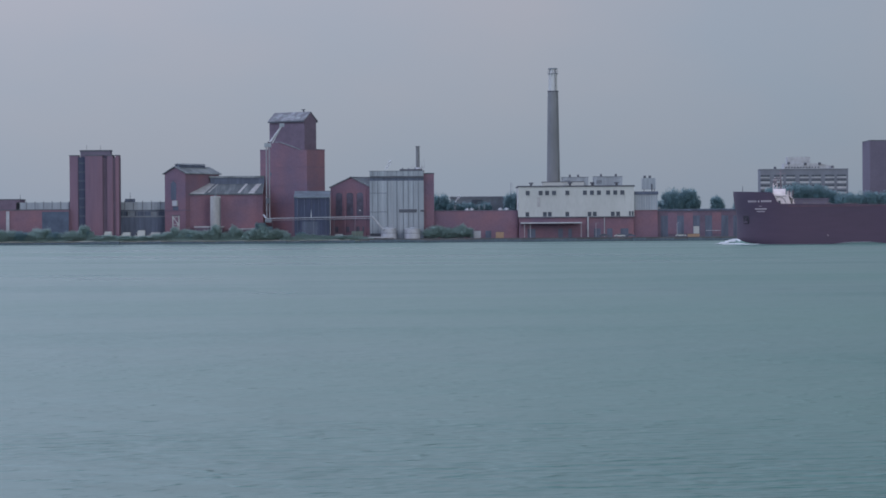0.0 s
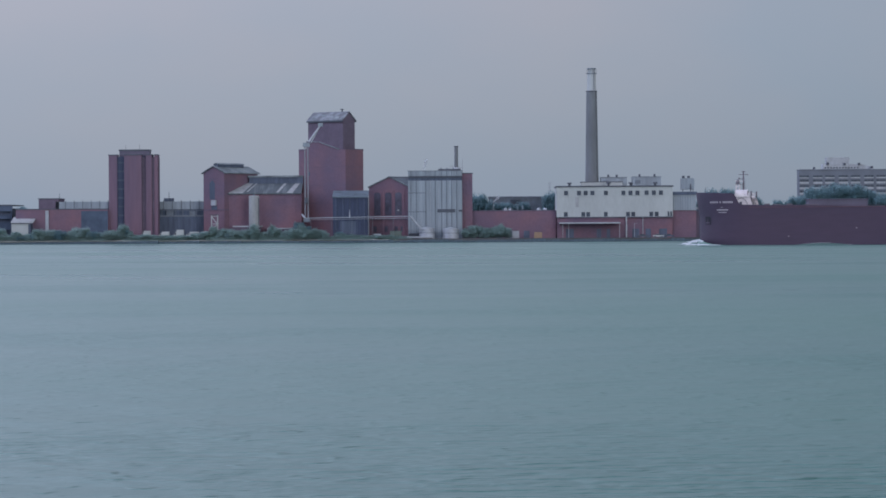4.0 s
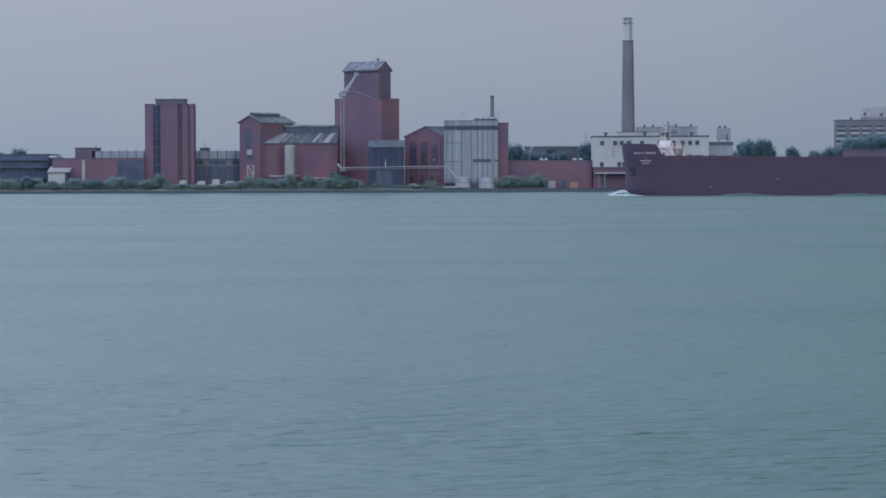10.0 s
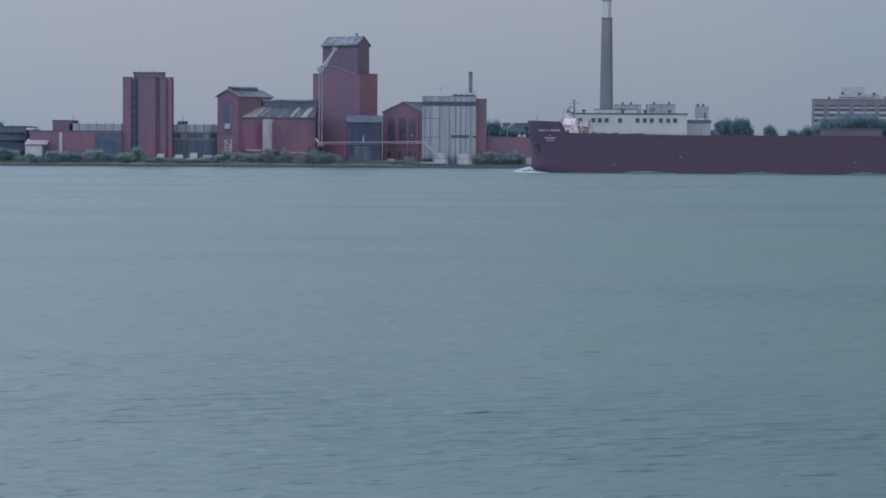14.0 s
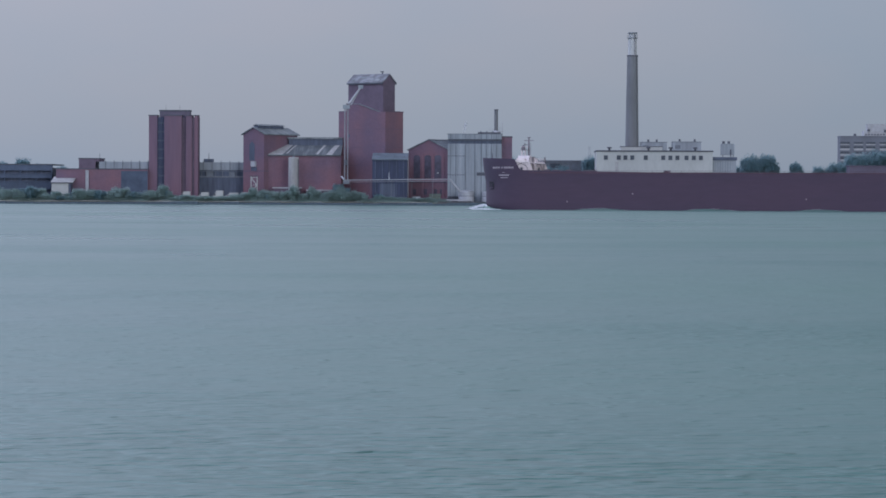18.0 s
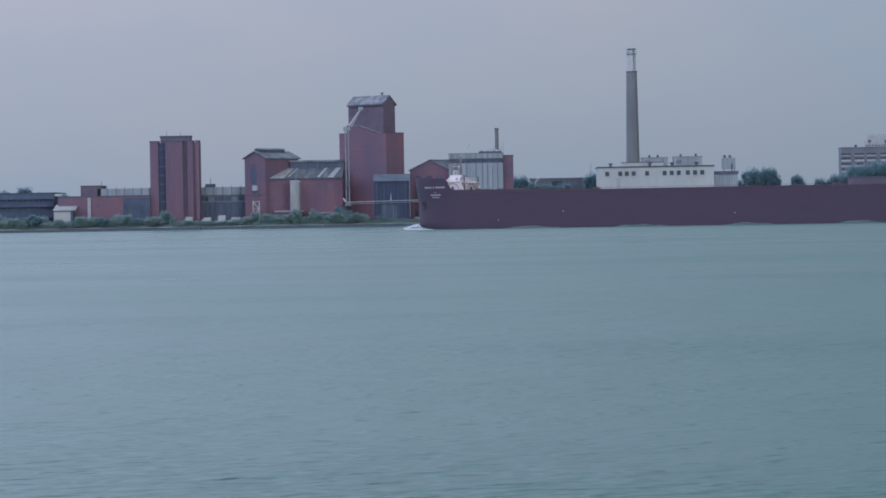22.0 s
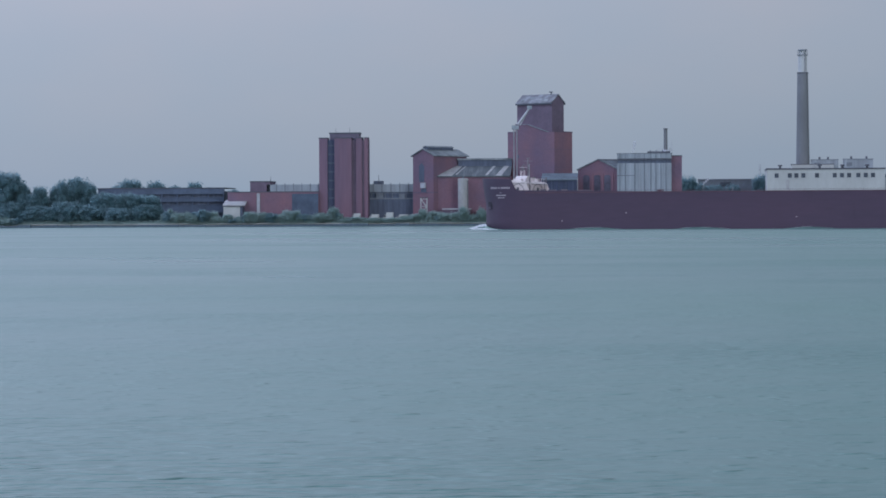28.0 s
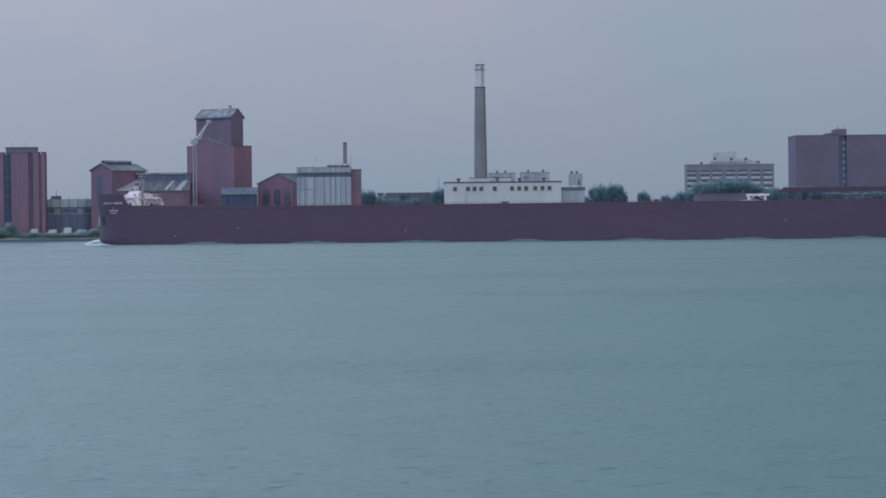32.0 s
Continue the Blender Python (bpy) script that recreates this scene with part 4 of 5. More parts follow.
def left_factory():
    o = -186
    t = thing("brick_factory", (o, FACE + 2, 0), "low red brick factory with a silver louvred roof storey", "building")
    part("wall", rel(o, -206.0, -165, 0, 30, 1.5, 15.3), BRICK, t)
    # a darker panel laid on the wall, its shadow put into the brick colour
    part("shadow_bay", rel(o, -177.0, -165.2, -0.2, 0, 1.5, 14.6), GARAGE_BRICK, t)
    part("coping", rel(o, -206.2, -165, -0.2, 30, 15.3, 15.7), DARK_TRIM, t)
    s = part("louvre_storey", rel(o, -189, -165, 4, 26, 15.7, 18.8), SILVER, t, "silver louvred storey")
    for i in range(7):
        part("louvre_post", rel(o, -188.4 + 3.8 * i, -188.2 + 3.8 * i, 3.8, 4, 15.7, 19.3), DARK_TRIM, s)
    part("penthouse", rel(o, -196.5, -187.5, 4, 20, 15.7, 20.0), BRICK_DARK, t)
    part("penthouse_roof", rel(o, -196.7, -187.3, 3.8, 20.2, 20.0, 20.4), DARK_TRIM, t)
    part("aerial", tube((-187.5 - o, 6, 20.5), (-187.5 - o, 6, 22.5), 0.12, 0.06, 6), DARK_TRIM, t)
    part("downpipe", rel(o, -192.8, -191.4, -0.6, 0, 2, 14.9), PALE_TRIM, t, "pale vertical duct")
    t = thing("rear_factory", (-131.5, FACE + 12, 0), "low dark factory wing with a silver louvred roof storey", "building")
    part("wall", box(-15.5, 11, 0, 26, 1.5, 12.6), DARK_WALL, t)
    part("pale_band", box(-15.5, 11, -0.2, 0, 12.0, 12.6), RIB, t)
    part("upper_wall", box(-15.5, 11, 2, 26, 12.6, 15.3), DARK_WALL, t)
    s = part("louvre_storey", box(-15.5, 11, 1.5, 26, 15.3, 18.8), SILVER, t)
    for i in range(6):
        part("louvre_post", box(-10.5 + 4 * i, -10.3 + 4 * i, 1.3, 1.5, 15.3, 19.4), DARK_TRIM, s)
    part("mast", tube((-8.2, 4, 18.8), (-8.2, 4, 23), 0.15, 0.08, 6), DARK_TRIM, t)
    part("roof_rail", box(-15.5, 11, -0.3, -0.15, 14.6, 14.8), RIB, t)
    for i in range(8):
        part("rail_post", box(-11.0 + 3.1 * i, -10.75 + 3.1 * i, -0.3, -0.15, 12.6, 14.6), RIB, t)
    part("roof_plant", box(-9.0, -5.8, 0.4, 1.9, 12.6, 15.0), RIB, t, "grey roof plant box")
    part("roof_plant", box(1.5, 4.0, 0.4, 1.9, 12.6, 14.4), RIB, t, "grey roof plant box")
    part("roof_hut", box(-10.5, -6.5, 4, 9, 18.8, 20.3), DARK_WALL, t)
    sh = thing("white_shed", (-201.5, FACE - 4, 1.8), "small white shed with a mono-pitch roof", "shed")
    part("wall", box(-5.4, 2.0, 0, 8, 0, 7.4), WHITE_WALL, sh)
    part("door", box(-3.8, -1.2, -0.08, 0, 0, 3.4), PALE_CONCRETE, sh)
    part("side", box(2.0, 3.0, 0.3, 8, 0, 7.2), DARK_WALL, sh)
    part("roof", prism(bmesh.new(), [(-0.4, 7.4), (8.4, 9.9), (8.4, 10.3), (-0.4, 7.9)], -5.7, 4.2, "x"), SILO_GREY, sh)
    part("fascia", box(-5.75, 4.25, -0.5, -0.4, 7.25, 7.6), DARK_TRIM, sh)
    g = thing("parking_garage", (-237, FACE + 18, 0), "long dark brick garage with open horizontal decks", "building")
    part("core", box(-31, 25.5, 1.5, 30, 1.5, 16.2), DARK_WALL, g)
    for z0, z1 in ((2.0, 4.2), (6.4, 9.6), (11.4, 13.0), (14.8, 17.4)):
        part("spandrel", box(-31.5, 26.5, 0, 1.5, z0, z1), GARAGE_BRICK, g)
    for z in (9.6, 13.0):
        part("ledge", box(-31.5, 26.5, -0.2, 1.5, z, z + 0.35), GARAGE_BRICK, g)
    part("roof_cap", box(-31.8, 26.8, -0.3, 30, 17.4, 17.8), DARK_TRIM, g)
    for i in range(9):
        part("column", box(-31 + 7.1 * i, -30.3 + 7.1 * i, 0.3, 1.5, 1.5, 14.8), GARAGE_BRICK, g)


def far_left_houses():
    t = thing("riverside_house", (-374.0, FACE + 20, 0), "large pale riverside house with a dark roof", "house")
    part("wall", box(-22, 15, 0, 20, 1.5, 11.6), HOUSE_WALL, t)
    part("roof", prism(bmesh.new(), [(-1, 11.4), (21, 11.4), (16, 16.5), (5, 16.5)], -23, 16, "x"), ROOF_SLATE, t)
    part("roof_tower", box(-3.0, 3.6, 4.0, 9, 15.5, 19.3), ROOF_SLATE, t)
    part("roof_tower_cap", box(-3.3, 3.9, 3.7, 9.3, 19.3, 19.6), APART, t)
    part("dormer", box(5.5, 11.0, 0.6, 6, 12.6, 16.4), HOUSE_WALL, t)
    for z in (6.4, 9.8):
        b = part("balcony", box(-22, 13, -1.5, 0, z, z + 0.7), WHITE_WALL, t)
        for i in range(8):
            part("balcony_post", box(-21.6 + 4.9 * i, -21.3 + 4.9 * i, -1.5, -1.2, z - 2.6, z), WHITE_WALL, b)
    for i in range(6):
        window(t, -18 + 6 * i, 8.4, 2.0, 2.0, 0.0, 1)
        window(t, -18 + 6 * i, 4.6, 2.0, 2.2, 0.0, 1)
    part("porch", box(-8, 14, -4, 0, 1.5, 4.0), WHITE_WALL, t)
    t = thing("white_house", (-344.0, FACE + 24, 0), "white flat-roofed house behind the trees", "house")
    part("wall", box(-1.9, 3.4, 0, 10, 2, 15.9), WHITE_WALL, t)
    part("roof", box(-2.2, 3.7, -0.3, 10.3, 15.9, 16.3), PALE_CONCRETE, t)
    window(t, 0.8, 10, 1.6, 2.2, 0.0, 1)
    t = thing("low_house", (-325, FACE + 30, 0), "low pale house with chimneys among the trees", "house")
    part("wall", box(-7, 7, 0, 10, 2, 11.6), BRICK_BROWN, t)
    part("roof", prism(bmesh.new(), [(-0.5, 11.4), (10.5, 11.4), (5, 14.4)], -7.5, 7.5, "x"), GREY_ROOF, t)
    for x in (-4, 5):
        part("chimney", box(x, x + 1.2, 4, 5.5, 12, 15.4), BRICK_BROWN, t)


def far_right_blocks():
    y = 1500.0
    s = y / FACE
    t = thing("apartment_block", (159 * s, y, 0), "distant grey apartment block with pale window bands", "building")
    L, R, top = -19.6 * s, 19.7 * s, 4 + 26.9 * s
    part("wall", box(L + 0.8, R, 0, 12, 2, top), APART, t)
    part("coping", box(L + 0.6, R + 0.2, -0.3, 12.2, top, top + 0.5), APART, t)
    cols = 7
    cw = (R - L) / cols
    for k in range(6):
        z = top - 4.6 - 3.05 * k
        h = 0.6 if k == 0 else 1.15
        for c in range(cols):
            x0 = L + cw * c + 0.9 + 0.4 * (c % 2)
            wob = part("window", box(x0, x0 + cw * 0.72, -0.12, 0.1, z + h, z + h + 1.1), WINDOW, t)
            part("window_panel", box(x0, x0 + cw * 0.72, -0.35, 0.1, z, z + h), PALE_CONCRETE, wob)
            for q in (1, 2):
                xm = x0 + cw * 0.24 * q
                part("mullion", box(xm - 0.08, xm + 0.08, -0.2, -0.12, z + h, z + h + 1.1), APART, wob)
    p = part("penthouse", box(-8.4 * s, 8.4 * s, 2, 11, top + 0.6, top + 3.6), PALE_CONCRETE, t)
    for i in range(12):
        x = -7.8 * s + 1.3 * s * i
        part("penthouse_window", box(x, x + 0.8, 1.8, 2.0, top + 1.0, top + 1.7), WINDOW, p)
    part("side_roof", prism(bmesh.new(), [(8.4 * s, top + 0.6), (13.6 * s, top + 0.6), (13.6 * s, top + 1.7), (8.4 * s, top + 3.4)], 3, 10), PALE_CONCRETE, p)
    part("plant_room", box(-6.8 * s, 3.3 * s, 3, 10, top + 3.6, top + 7.3), PALE_CONCRETE, t)
    for x, z in ((-6.4, 4.4), (1.0, 4.0), (7.3, 4.1), (13.0, 2.2), (-12.4, 1.8)):
        part("roof_duct", tube((x * s, 1.6, top + z - 1.2), (x * s, 1.6, top + z), 0.8, 0.7, 8), DARK_TRIM, t)
    y = 1300.0
    s = y / FACE
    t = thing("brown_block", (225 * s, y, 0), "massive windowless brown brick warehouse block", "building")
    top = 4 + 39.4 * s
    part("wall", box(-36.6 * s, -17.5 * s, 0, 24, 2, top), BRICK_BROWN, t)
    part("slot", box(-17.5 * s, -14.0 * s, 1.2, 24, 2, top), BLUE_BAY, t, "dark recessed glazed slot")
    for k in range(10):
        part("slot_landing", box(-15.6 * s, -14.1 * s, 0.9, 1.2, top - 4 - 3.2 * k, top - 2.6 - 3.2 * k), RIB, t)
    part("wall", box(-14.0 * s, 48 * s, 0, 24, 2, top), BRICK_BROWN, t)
    part("coping", box(-36.7 * s, 48.2 * s, -0.2, 24.1, top, top + 0.4), DARK_TRIM, t)
    part("lift_tower", box(-17.3 * s, -12.7 * s, 8, 22, top, top + 3.6), BRICK_BROWN, t)
    part("lift_annex", box(-21.0 * s, -17.3 * s, 8, 22, top, top + 1.6), BRICK_BROWN, t)
    for x in (-16.3 * s, -13.6 * s):
        part("aerial", tube((x, 10, top + 3.6), (x, 10, top + 5.4), 0.12, 0.08, 6), DARK_TRIM, t)
    t = thing("brick_terrace", (163, FACE + 55, 0), "low reddish brick row behind the quay", "building")
    part("wall", box(-12, 15, 0, 12, 2, 18.6), BRICK_BROWN, t)
    part("roof", box(-12.4, 15.4, -0.4, 12.4, 18.6, 19.0), BRICK_BROWN, t)
    t = thing("grey_depot", (15, FACE + 60, 0), "grey flat-roofed depot behind the warehouse", "building")
    part("wall", box(-11.5, 13.5, 0, 20, 2, 20.3), RIB, t)
    part("roof_edge", box(-11.8, 13.8, -0.4, 20, 20.3, 20.9), APART, t)
    part("window", box(-1.5, 3.5, -0.2, 0, 17.4, 19.4), WINDOW, t)
    t = thing("radio_mast", (31.7, FACE + 60, 3), "thin pale lattice mast behind the trees", "mast")
    for x in (-0.5, 0.5):
        part("leg", tube((x, 0, 0), (x * 0.6, 0, 24.5), 0.12, 0.1, 6), PALE_TRIM, t)
    for k in range(10):
        part("brace", tube((-0.45, 0, 2.4 * k), (0.42, 0, 2.4 * k + 1.6), 0.07, 0.07, 5), PALE_TRIM, t)
    t = thing("vent_pipe", (5.4, FACE + 6, 13.9), "slim pale steam vent pipe on the warehouse roof", "pipe")
    part("pipe", tube((0, 0, 0), (0, 0, 3.6), 0.14, 0.12, 8), PALE_TRIM, t)
    part("collar", tube((0, 0, 3.3), (0, 0, 3.6), 0.22, 0.22, 8), DARK_TRIM, t)


for build in (office_tower, pitched_hall, long_hall, grain_elevator, gate_house, gable_house, silver_plant, pipe_bridge,
              white_plant, power_stack, low_wall_buildings, left_factory, far_left_houses, far_right_blocks):
    build()


# ---- trees and shrubs ----
ICO = bmesh.new()
bmesh.ops.create_icosphere(ICO, subdivisions=2, radius=1.0)
ICO.verts.index_update()
ICO_POINTS, ICO_FACES = [v.co.copy() for v in ICO.verts], [[v.index for v in f.verts] for f in ICO.faces]
ICO.free()


def leaf_cloud(name, mat, seed, lumps, count, size, bottom=0.0, big=(0.08, 0.15), blades=0, core=0.6):
    """A crown in a unit box (1 wide, 1 high): leaf sprays round many leafy lumps, with gaps and an uneven outline."""
    r = random.Random(seed)
    vs, fs, cs = [], [], []
    for i in range(lumps):
        a, q = r.uniform(0, 2 * math.pi), r.random() ** 0.6
        z = bottom + (1 - bottom) * (0.12 + 0.74 * r.random())
        w = 0.40 * math.sqrt(max(0.05, 1 - ((z - bottom) / (1 - bottom) * 1.75 - 0.75) ** 2 * 0.9))
        c, rad = Vector((q * w * math.cos(a), q * w * math.sin(a), z)), r.uniform(*big)
        cs.append((c, rad))
        n = len(vs)
        for p in ICO_POINTS:
            vs.append(c + p * rad * core * (1 + 0.28 * noise.noise(p * 1.9 + Vector((seed, i, 0)))))
        fs += [[n + k for k in f] for f in ICO_FACES]
    for i in range(count):
        c, rad = cs[r.randrange(lumps)]
        d = Vector((r.gauss(0, 1), r.gauss(0, 1), r.gauss(0, 1))).normalized()
        p = c + d * rad * r.uniform(core * 0.9, 1.45)
        p.z = max(p.z, bottom * 0.8)
        n = (d * 0.35 + Vector((r.gauss(0, 1), r.gauss(0, 1), r.gauss(0, 1))) * 0.55).normalized()
        u = n.orthogonal().normalized()
        u.rotate(Matrix.Rotation(r.uniform(0, 6.28), 3, n))
        v = n.cross(u)
        s = size * r.uniform(0.6, 1.3)
        k = len(vs)
        vs += [p + u * s, p + v * s * 0.55 + n * s * 0.15, p - u * s * 0.9, p - v * s * 0.6 - n * s * 0.1]
        fs.append([k, k + 1, k + 2, k + 3])
    for i in range(blades):
        c, rad = cs[r.randrange(lumps)]
        d = Vector((r.uniform(-1, 1), r.uniform(-1, 1), 0.2)).normalized()
        p = c + d * rad * 0.8
        h, w, b = rad * r.uniform(0.9, 2.0), 0.010 * r.uniform(0.6, 1.6), rad * r.uniform(-0.5, 0.5)
        k = len(vs)
        vs += [p + Vector((-w, 0, 0)), p + Vector((w, 0, 0)), p + Vector((b * 0.5 + w * 0.7, 0, h * 0.6)), p + Vector((b, 0, h))]
        fs.append([k, k + 1, k + 2, k + 3])
    me = bpy.data.meshes.new(name)
    me.from_pydata(vs, [], fs)
    me.materials.append(mat)
    return me


def trunk_mesh(seed):
    r = random.Random(seed)
    bm = tube((0, 0, 0), (0.01, 0, 0.30), 0.032, 0.024, 8)
    tube((0.01, 0, 0.30), (0.0, 0.01, 0.62), 0.024, 0.010, 8, bm)
    for i in range(6):
        a, z = i * 1.05 + r.uniform(-.3, .3), r.uniform(0.24, 0.45)
        tube((0, 0, z), (0.28 * math.cos(a), 0.28 * math.sin(a), z + r.uniform(0.15, 0.35)), 0.014, 0.004, 6, bm)
    return bm


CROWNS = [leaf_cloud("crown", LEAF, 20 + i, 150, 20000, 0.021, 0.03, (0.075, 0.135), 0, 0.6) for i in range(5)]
TRUNKS = [mesh_of("trunk", trunk_mesh(40 + i), BARK) for i in range(2)]
BUSHES = [leaf_cloud("foliage", LEAF_LIGHT, 60 + i, 46, 5000, 0.030, 0.0, (0.10, 0.17), 420, 0.5) for i in range(4)]
DARK_BUSHES = [leaf_cloud("foliage", LEAF, 70 + i, 70, 5500, 0.028, 0.02, (0.08, 0.14), 160, 0.55) for i in range(3)]


def tree(x, y, height, width, k, label="dark green broad-leaved tree in full leaf", base=2.2):
    t = thing("tree", (x, y, base), label, "tree", group="bank trees", turn=47 * k)
    tr = new("trunk", TRUNKS[k % 2])
    cr = new("crown", CROWNS[k % 5])
    tr.parent = cr.parent = t
    tr.scale = (width * 0.9, width * 0.9, height)
    cr.scale = (width * 1.24, width * 1.24, height * 1.0)
    return t


def bush(x, y, height, width, k, dark=False, base=1.6):
    t = thing("shrub", (x, y, base), "dark leafy shrub on the bank" if dark else "olive green shrub on the grassy bank", "shrub", group="bank shrubs", turn=61 * k)
    f = new("foliage", (DARK_BUSHES if dark else BUSHES)[k % 3])
    f.parent = t
    f.scale = (width * 1.05, width * 1.05, height * 0.94)
    return t


# (place along the bank, distance, top, width)
FRONT_TREES = ((-347.5, 1172, 22.3, 15), (-334, 1176, 14, 11), (-325, 1172, 13.5, 13), (-316, 1174, 14.2, 12), (-306, 1170, 25.2, 15), (-299.5, 1172, 19.5, 8),
               (-296, 1168, 15.5, 11), (-291, 1170, 18.9, 8), (-282.5, 1174, 21.6, 9), (-275.5, 1176, 22.7, 11), (-269.5, 1174, 20.2, 8), (-262, 1170, 15.8, 12),
               (-256, 1171, 15.4, 12), (-249, 1172, 15.6, 12), (-242, 1173, 14.6, 11), (-303, 1164, 12, 12), (-291, 1164, 10, 12), (-278, 1165, 12, 13), (-266, 1165, 10, 12), (-255, 1165, 9, 11))
BACK_TREES = ((-254, 1225, 20.8, 10), (-249.5, 1222, 22.3, 12), (-238, 1224, 21.4, 10), (-229, 1225, 19.4, 9), (-220.4, 1230, 21.4, 8.5), (-225, 1236, 18.6, 6), (-214, 1232, 18.4, 8), (-210, 1226, 17.9, 6),
              (-203, 1226, 17.6, 6), (-1.5, 1225, 22.6, 10), (5, 1222, 19.0, 9), (11, 1222, 18.2, 8), (18, 1222, 18.4, 8), (31, 1222, 22.8, 9), (24, 1236, 18.6, 8),
              (101, 1200, 23.7, 10), (108, 1201, 23.6, 10), (95, 1206, 18, 8), (121, 1204, 20.3, 6.8), (130.5, 1240, 19.2, 6.5), (136, 1240, 20.6, 7),
              (140, 1262, 20.8, 11), (147, 1262, 25.2, 12), (155, 1262, 26.8, 14), (163, 1264, 26.9, 13), (170, 1262, 24.8, 12), (178, 1250, 22.0, 11), (187, 1262, 22.8, 12),
              (195, 1262, 22.6, 12), (204, 1264, 21, 12), (213, 1262, 20.5, 12), (222, 1262, 20.2, 12), (231, 1262, 20.5, 12), (241, 1262, 19.6, 12), (251, 1262, 20, 12))
for k, (x, y, h, w) in enumerate(FRONT_TREES):
    tree(x, y, h - 2.2, w, k, "dark green bank tree in full leaf above the river")
for k, (x, y, h, w) in enumerate(BACK_TREES):
    tree(x * y / FACE, y, h - 2.2, w, k + 3, "dark green tree rising behind the buildings")

rng = random.Random(11)
k = 0
x = -232.0
while x < -42:
    tall = rng.random() < 0.25
    h = rng.uniform(5.2, 7.4) if tall else rng.uniform(3.4, 5.4)
    if -153 < x < -118 or -209 < x < -197:
        h *= 0.58
    if -84 < x < -76:
        h *= 1.35
    if x > -70:
        h *= 0.5
        x += 1.5
    bush(x, rng.uniform(1155.5, 1160), h, rng.uniform(3.5, 7.0), k, rng.random() < 0.12, base=1.4)
    k += 1
    x += rng.uniform(1.0, 2.0)
for x, h, w in ((-6, 4.6, 7), (-3, 5.8, 8), (2, 5.2, 8), (7.5, 6.6, 8), (11, 4.6, 6), (-80, 8.2, 7), (-76.5, 6.5, 6), (-62, 3.6, 6), (-372, 4, 7), (-340, 4.5, 8), (-331, 5, 8)):
    bush(x, 1160, h, w, k, not -10 < x < 15, base=1.7)
    k += 1

rng = random.Random(21)
x = -345.0
while x < -238:
    bush(x, rng.uniform(1160, 1168), rng.uniform(6.0, 10.0), rng.uniform(8, 12), k, True, base=1.6)
    k += 1
    x += rng.uniform(2.6, 4.2)
x = -352.0
while x < -297:
    bush(x, rng.uniform(1154, 1156), rng.uniform(3.6, 6.0), rng.uniform(6, 9), k, rng.random() < 0.7, base=0.9)
    k += 1
    x += rng.uniform(2.6, 4.2)

# reeds and rough grass on the bank
rng = random.Random(12)
vs, fs = [], []
for i in range(9000):
    x = rng.uniform(-330, -30)
    y = rng.uniform(1153.5, 1160)
    if noise.noise((x * 0.06, y * 0.2, 9)) < -0.15:
        continue
    z = 1.1 + (y - 1153) * 0.1
    h, w, b = rng.uniform(0.6, 1.9), rng.uniform(0.08, 0.25), rng.uniform(-.3, .3)
    n = len(vs)
    vs += [(x - w, y, z), (x + w, y, z), (x + b, y, z + h)]
    fs.append((n, n + 1, n + 2))
me = bpy.data.meshes.new("rough_grass")
me.from_pydata(vs, [], fs)
me.materials.append(LEAF_LIGHT)
tagged(new("rough_grass", me), "rough olive grass and reeds on the river bank", "grass", kind="stuff")


# ---- vehicles and clutter on the quay ----
def parked_car(x, y, paint, label, length=4.5):
    t = thing("parked_car", (x, y, 1.75), label, "car", group="quay cars")
    L = length / 2
    b = prism(bmesh.new(), [(-L, 0.35), (L, 0.35), (L, 0.85), (L * 0.55, 0.95), (-L * 0.7, 0.95), (-L, 0.85)], -0.85, 0.85)
    body = part("body", b, paint, t)
    part("cabin", prism(bmesh.new(), [(-L * 0.68, 0.95), (L * 0.5, 0.95), (L * 0.22, 1.45), (-L * 0.45, 1.45)], -0.75, 0.75), WINDOW, body)
    part("roof", box(-L * 0.45, L * 0.22, -0.76, 0.76, 1.45, 1.5), paint, body)
    for sx in (-0.62, 0.62):
        for sy in (-0.8, 0.8):
            w_ob = part("wheel", tube((sx * L, sy - 0.1, 0.33), (sx * L, sy + 0.1, 0.33), 0.33, 0.33, 12), DARK_TRIM, t)


parked_car(77.2, 1160, WHITE_WALL, "white parked car on the quay", 4.6)
parked_car(82.0, 1161, DARK_WALL, "dark parked car on the quay")
parked_car(70.5, 1161, DARK_TRIM, "dark parked van on the quay", 5.0)
parked_car(104, 1161, WHITE_WALL, "white parked car beside the warehouse")


def parked_van(x, y, length, height):
    t = thing("box_van", (x, y, 2.3), "white box van parked behind the shrubs", "van", group="parked vans")
    L = length / 2
    part("cargo_box", box(-L * 0.4, L, -1.1, 1.1, 0.8, height), WHITE_WALL, t)
    cab = part("cab", prism(bmesh.new(), [(-L, 0.5), (-L * 0.42, 0.5), (-L * 0.42, height * 0.75), (-L * 0.7, height * 0.75), (-L, 1.5)], -1.0, 1.0), WHITE_WALL, t)
    part("windscreen", box(-L * 0.85, -L * 0.5, -1.04, -1.0, 1.6, height * 0.68), WINDOW, cab)
    part("chassis", box(-L * 0.42, L, -0.9, 0.9, 0.5, 0.8), DARK_TRIM, t)
    for sx in (-0.7, 0.6):
        for sy in (-0.95, 0.95):
            part("wheel", tube((sx * L, sy - 0.12, 0.42), (sx * L, sy + 0.12, 0.42), 0.42, 0.42, 12), DARK_TRIM, t)


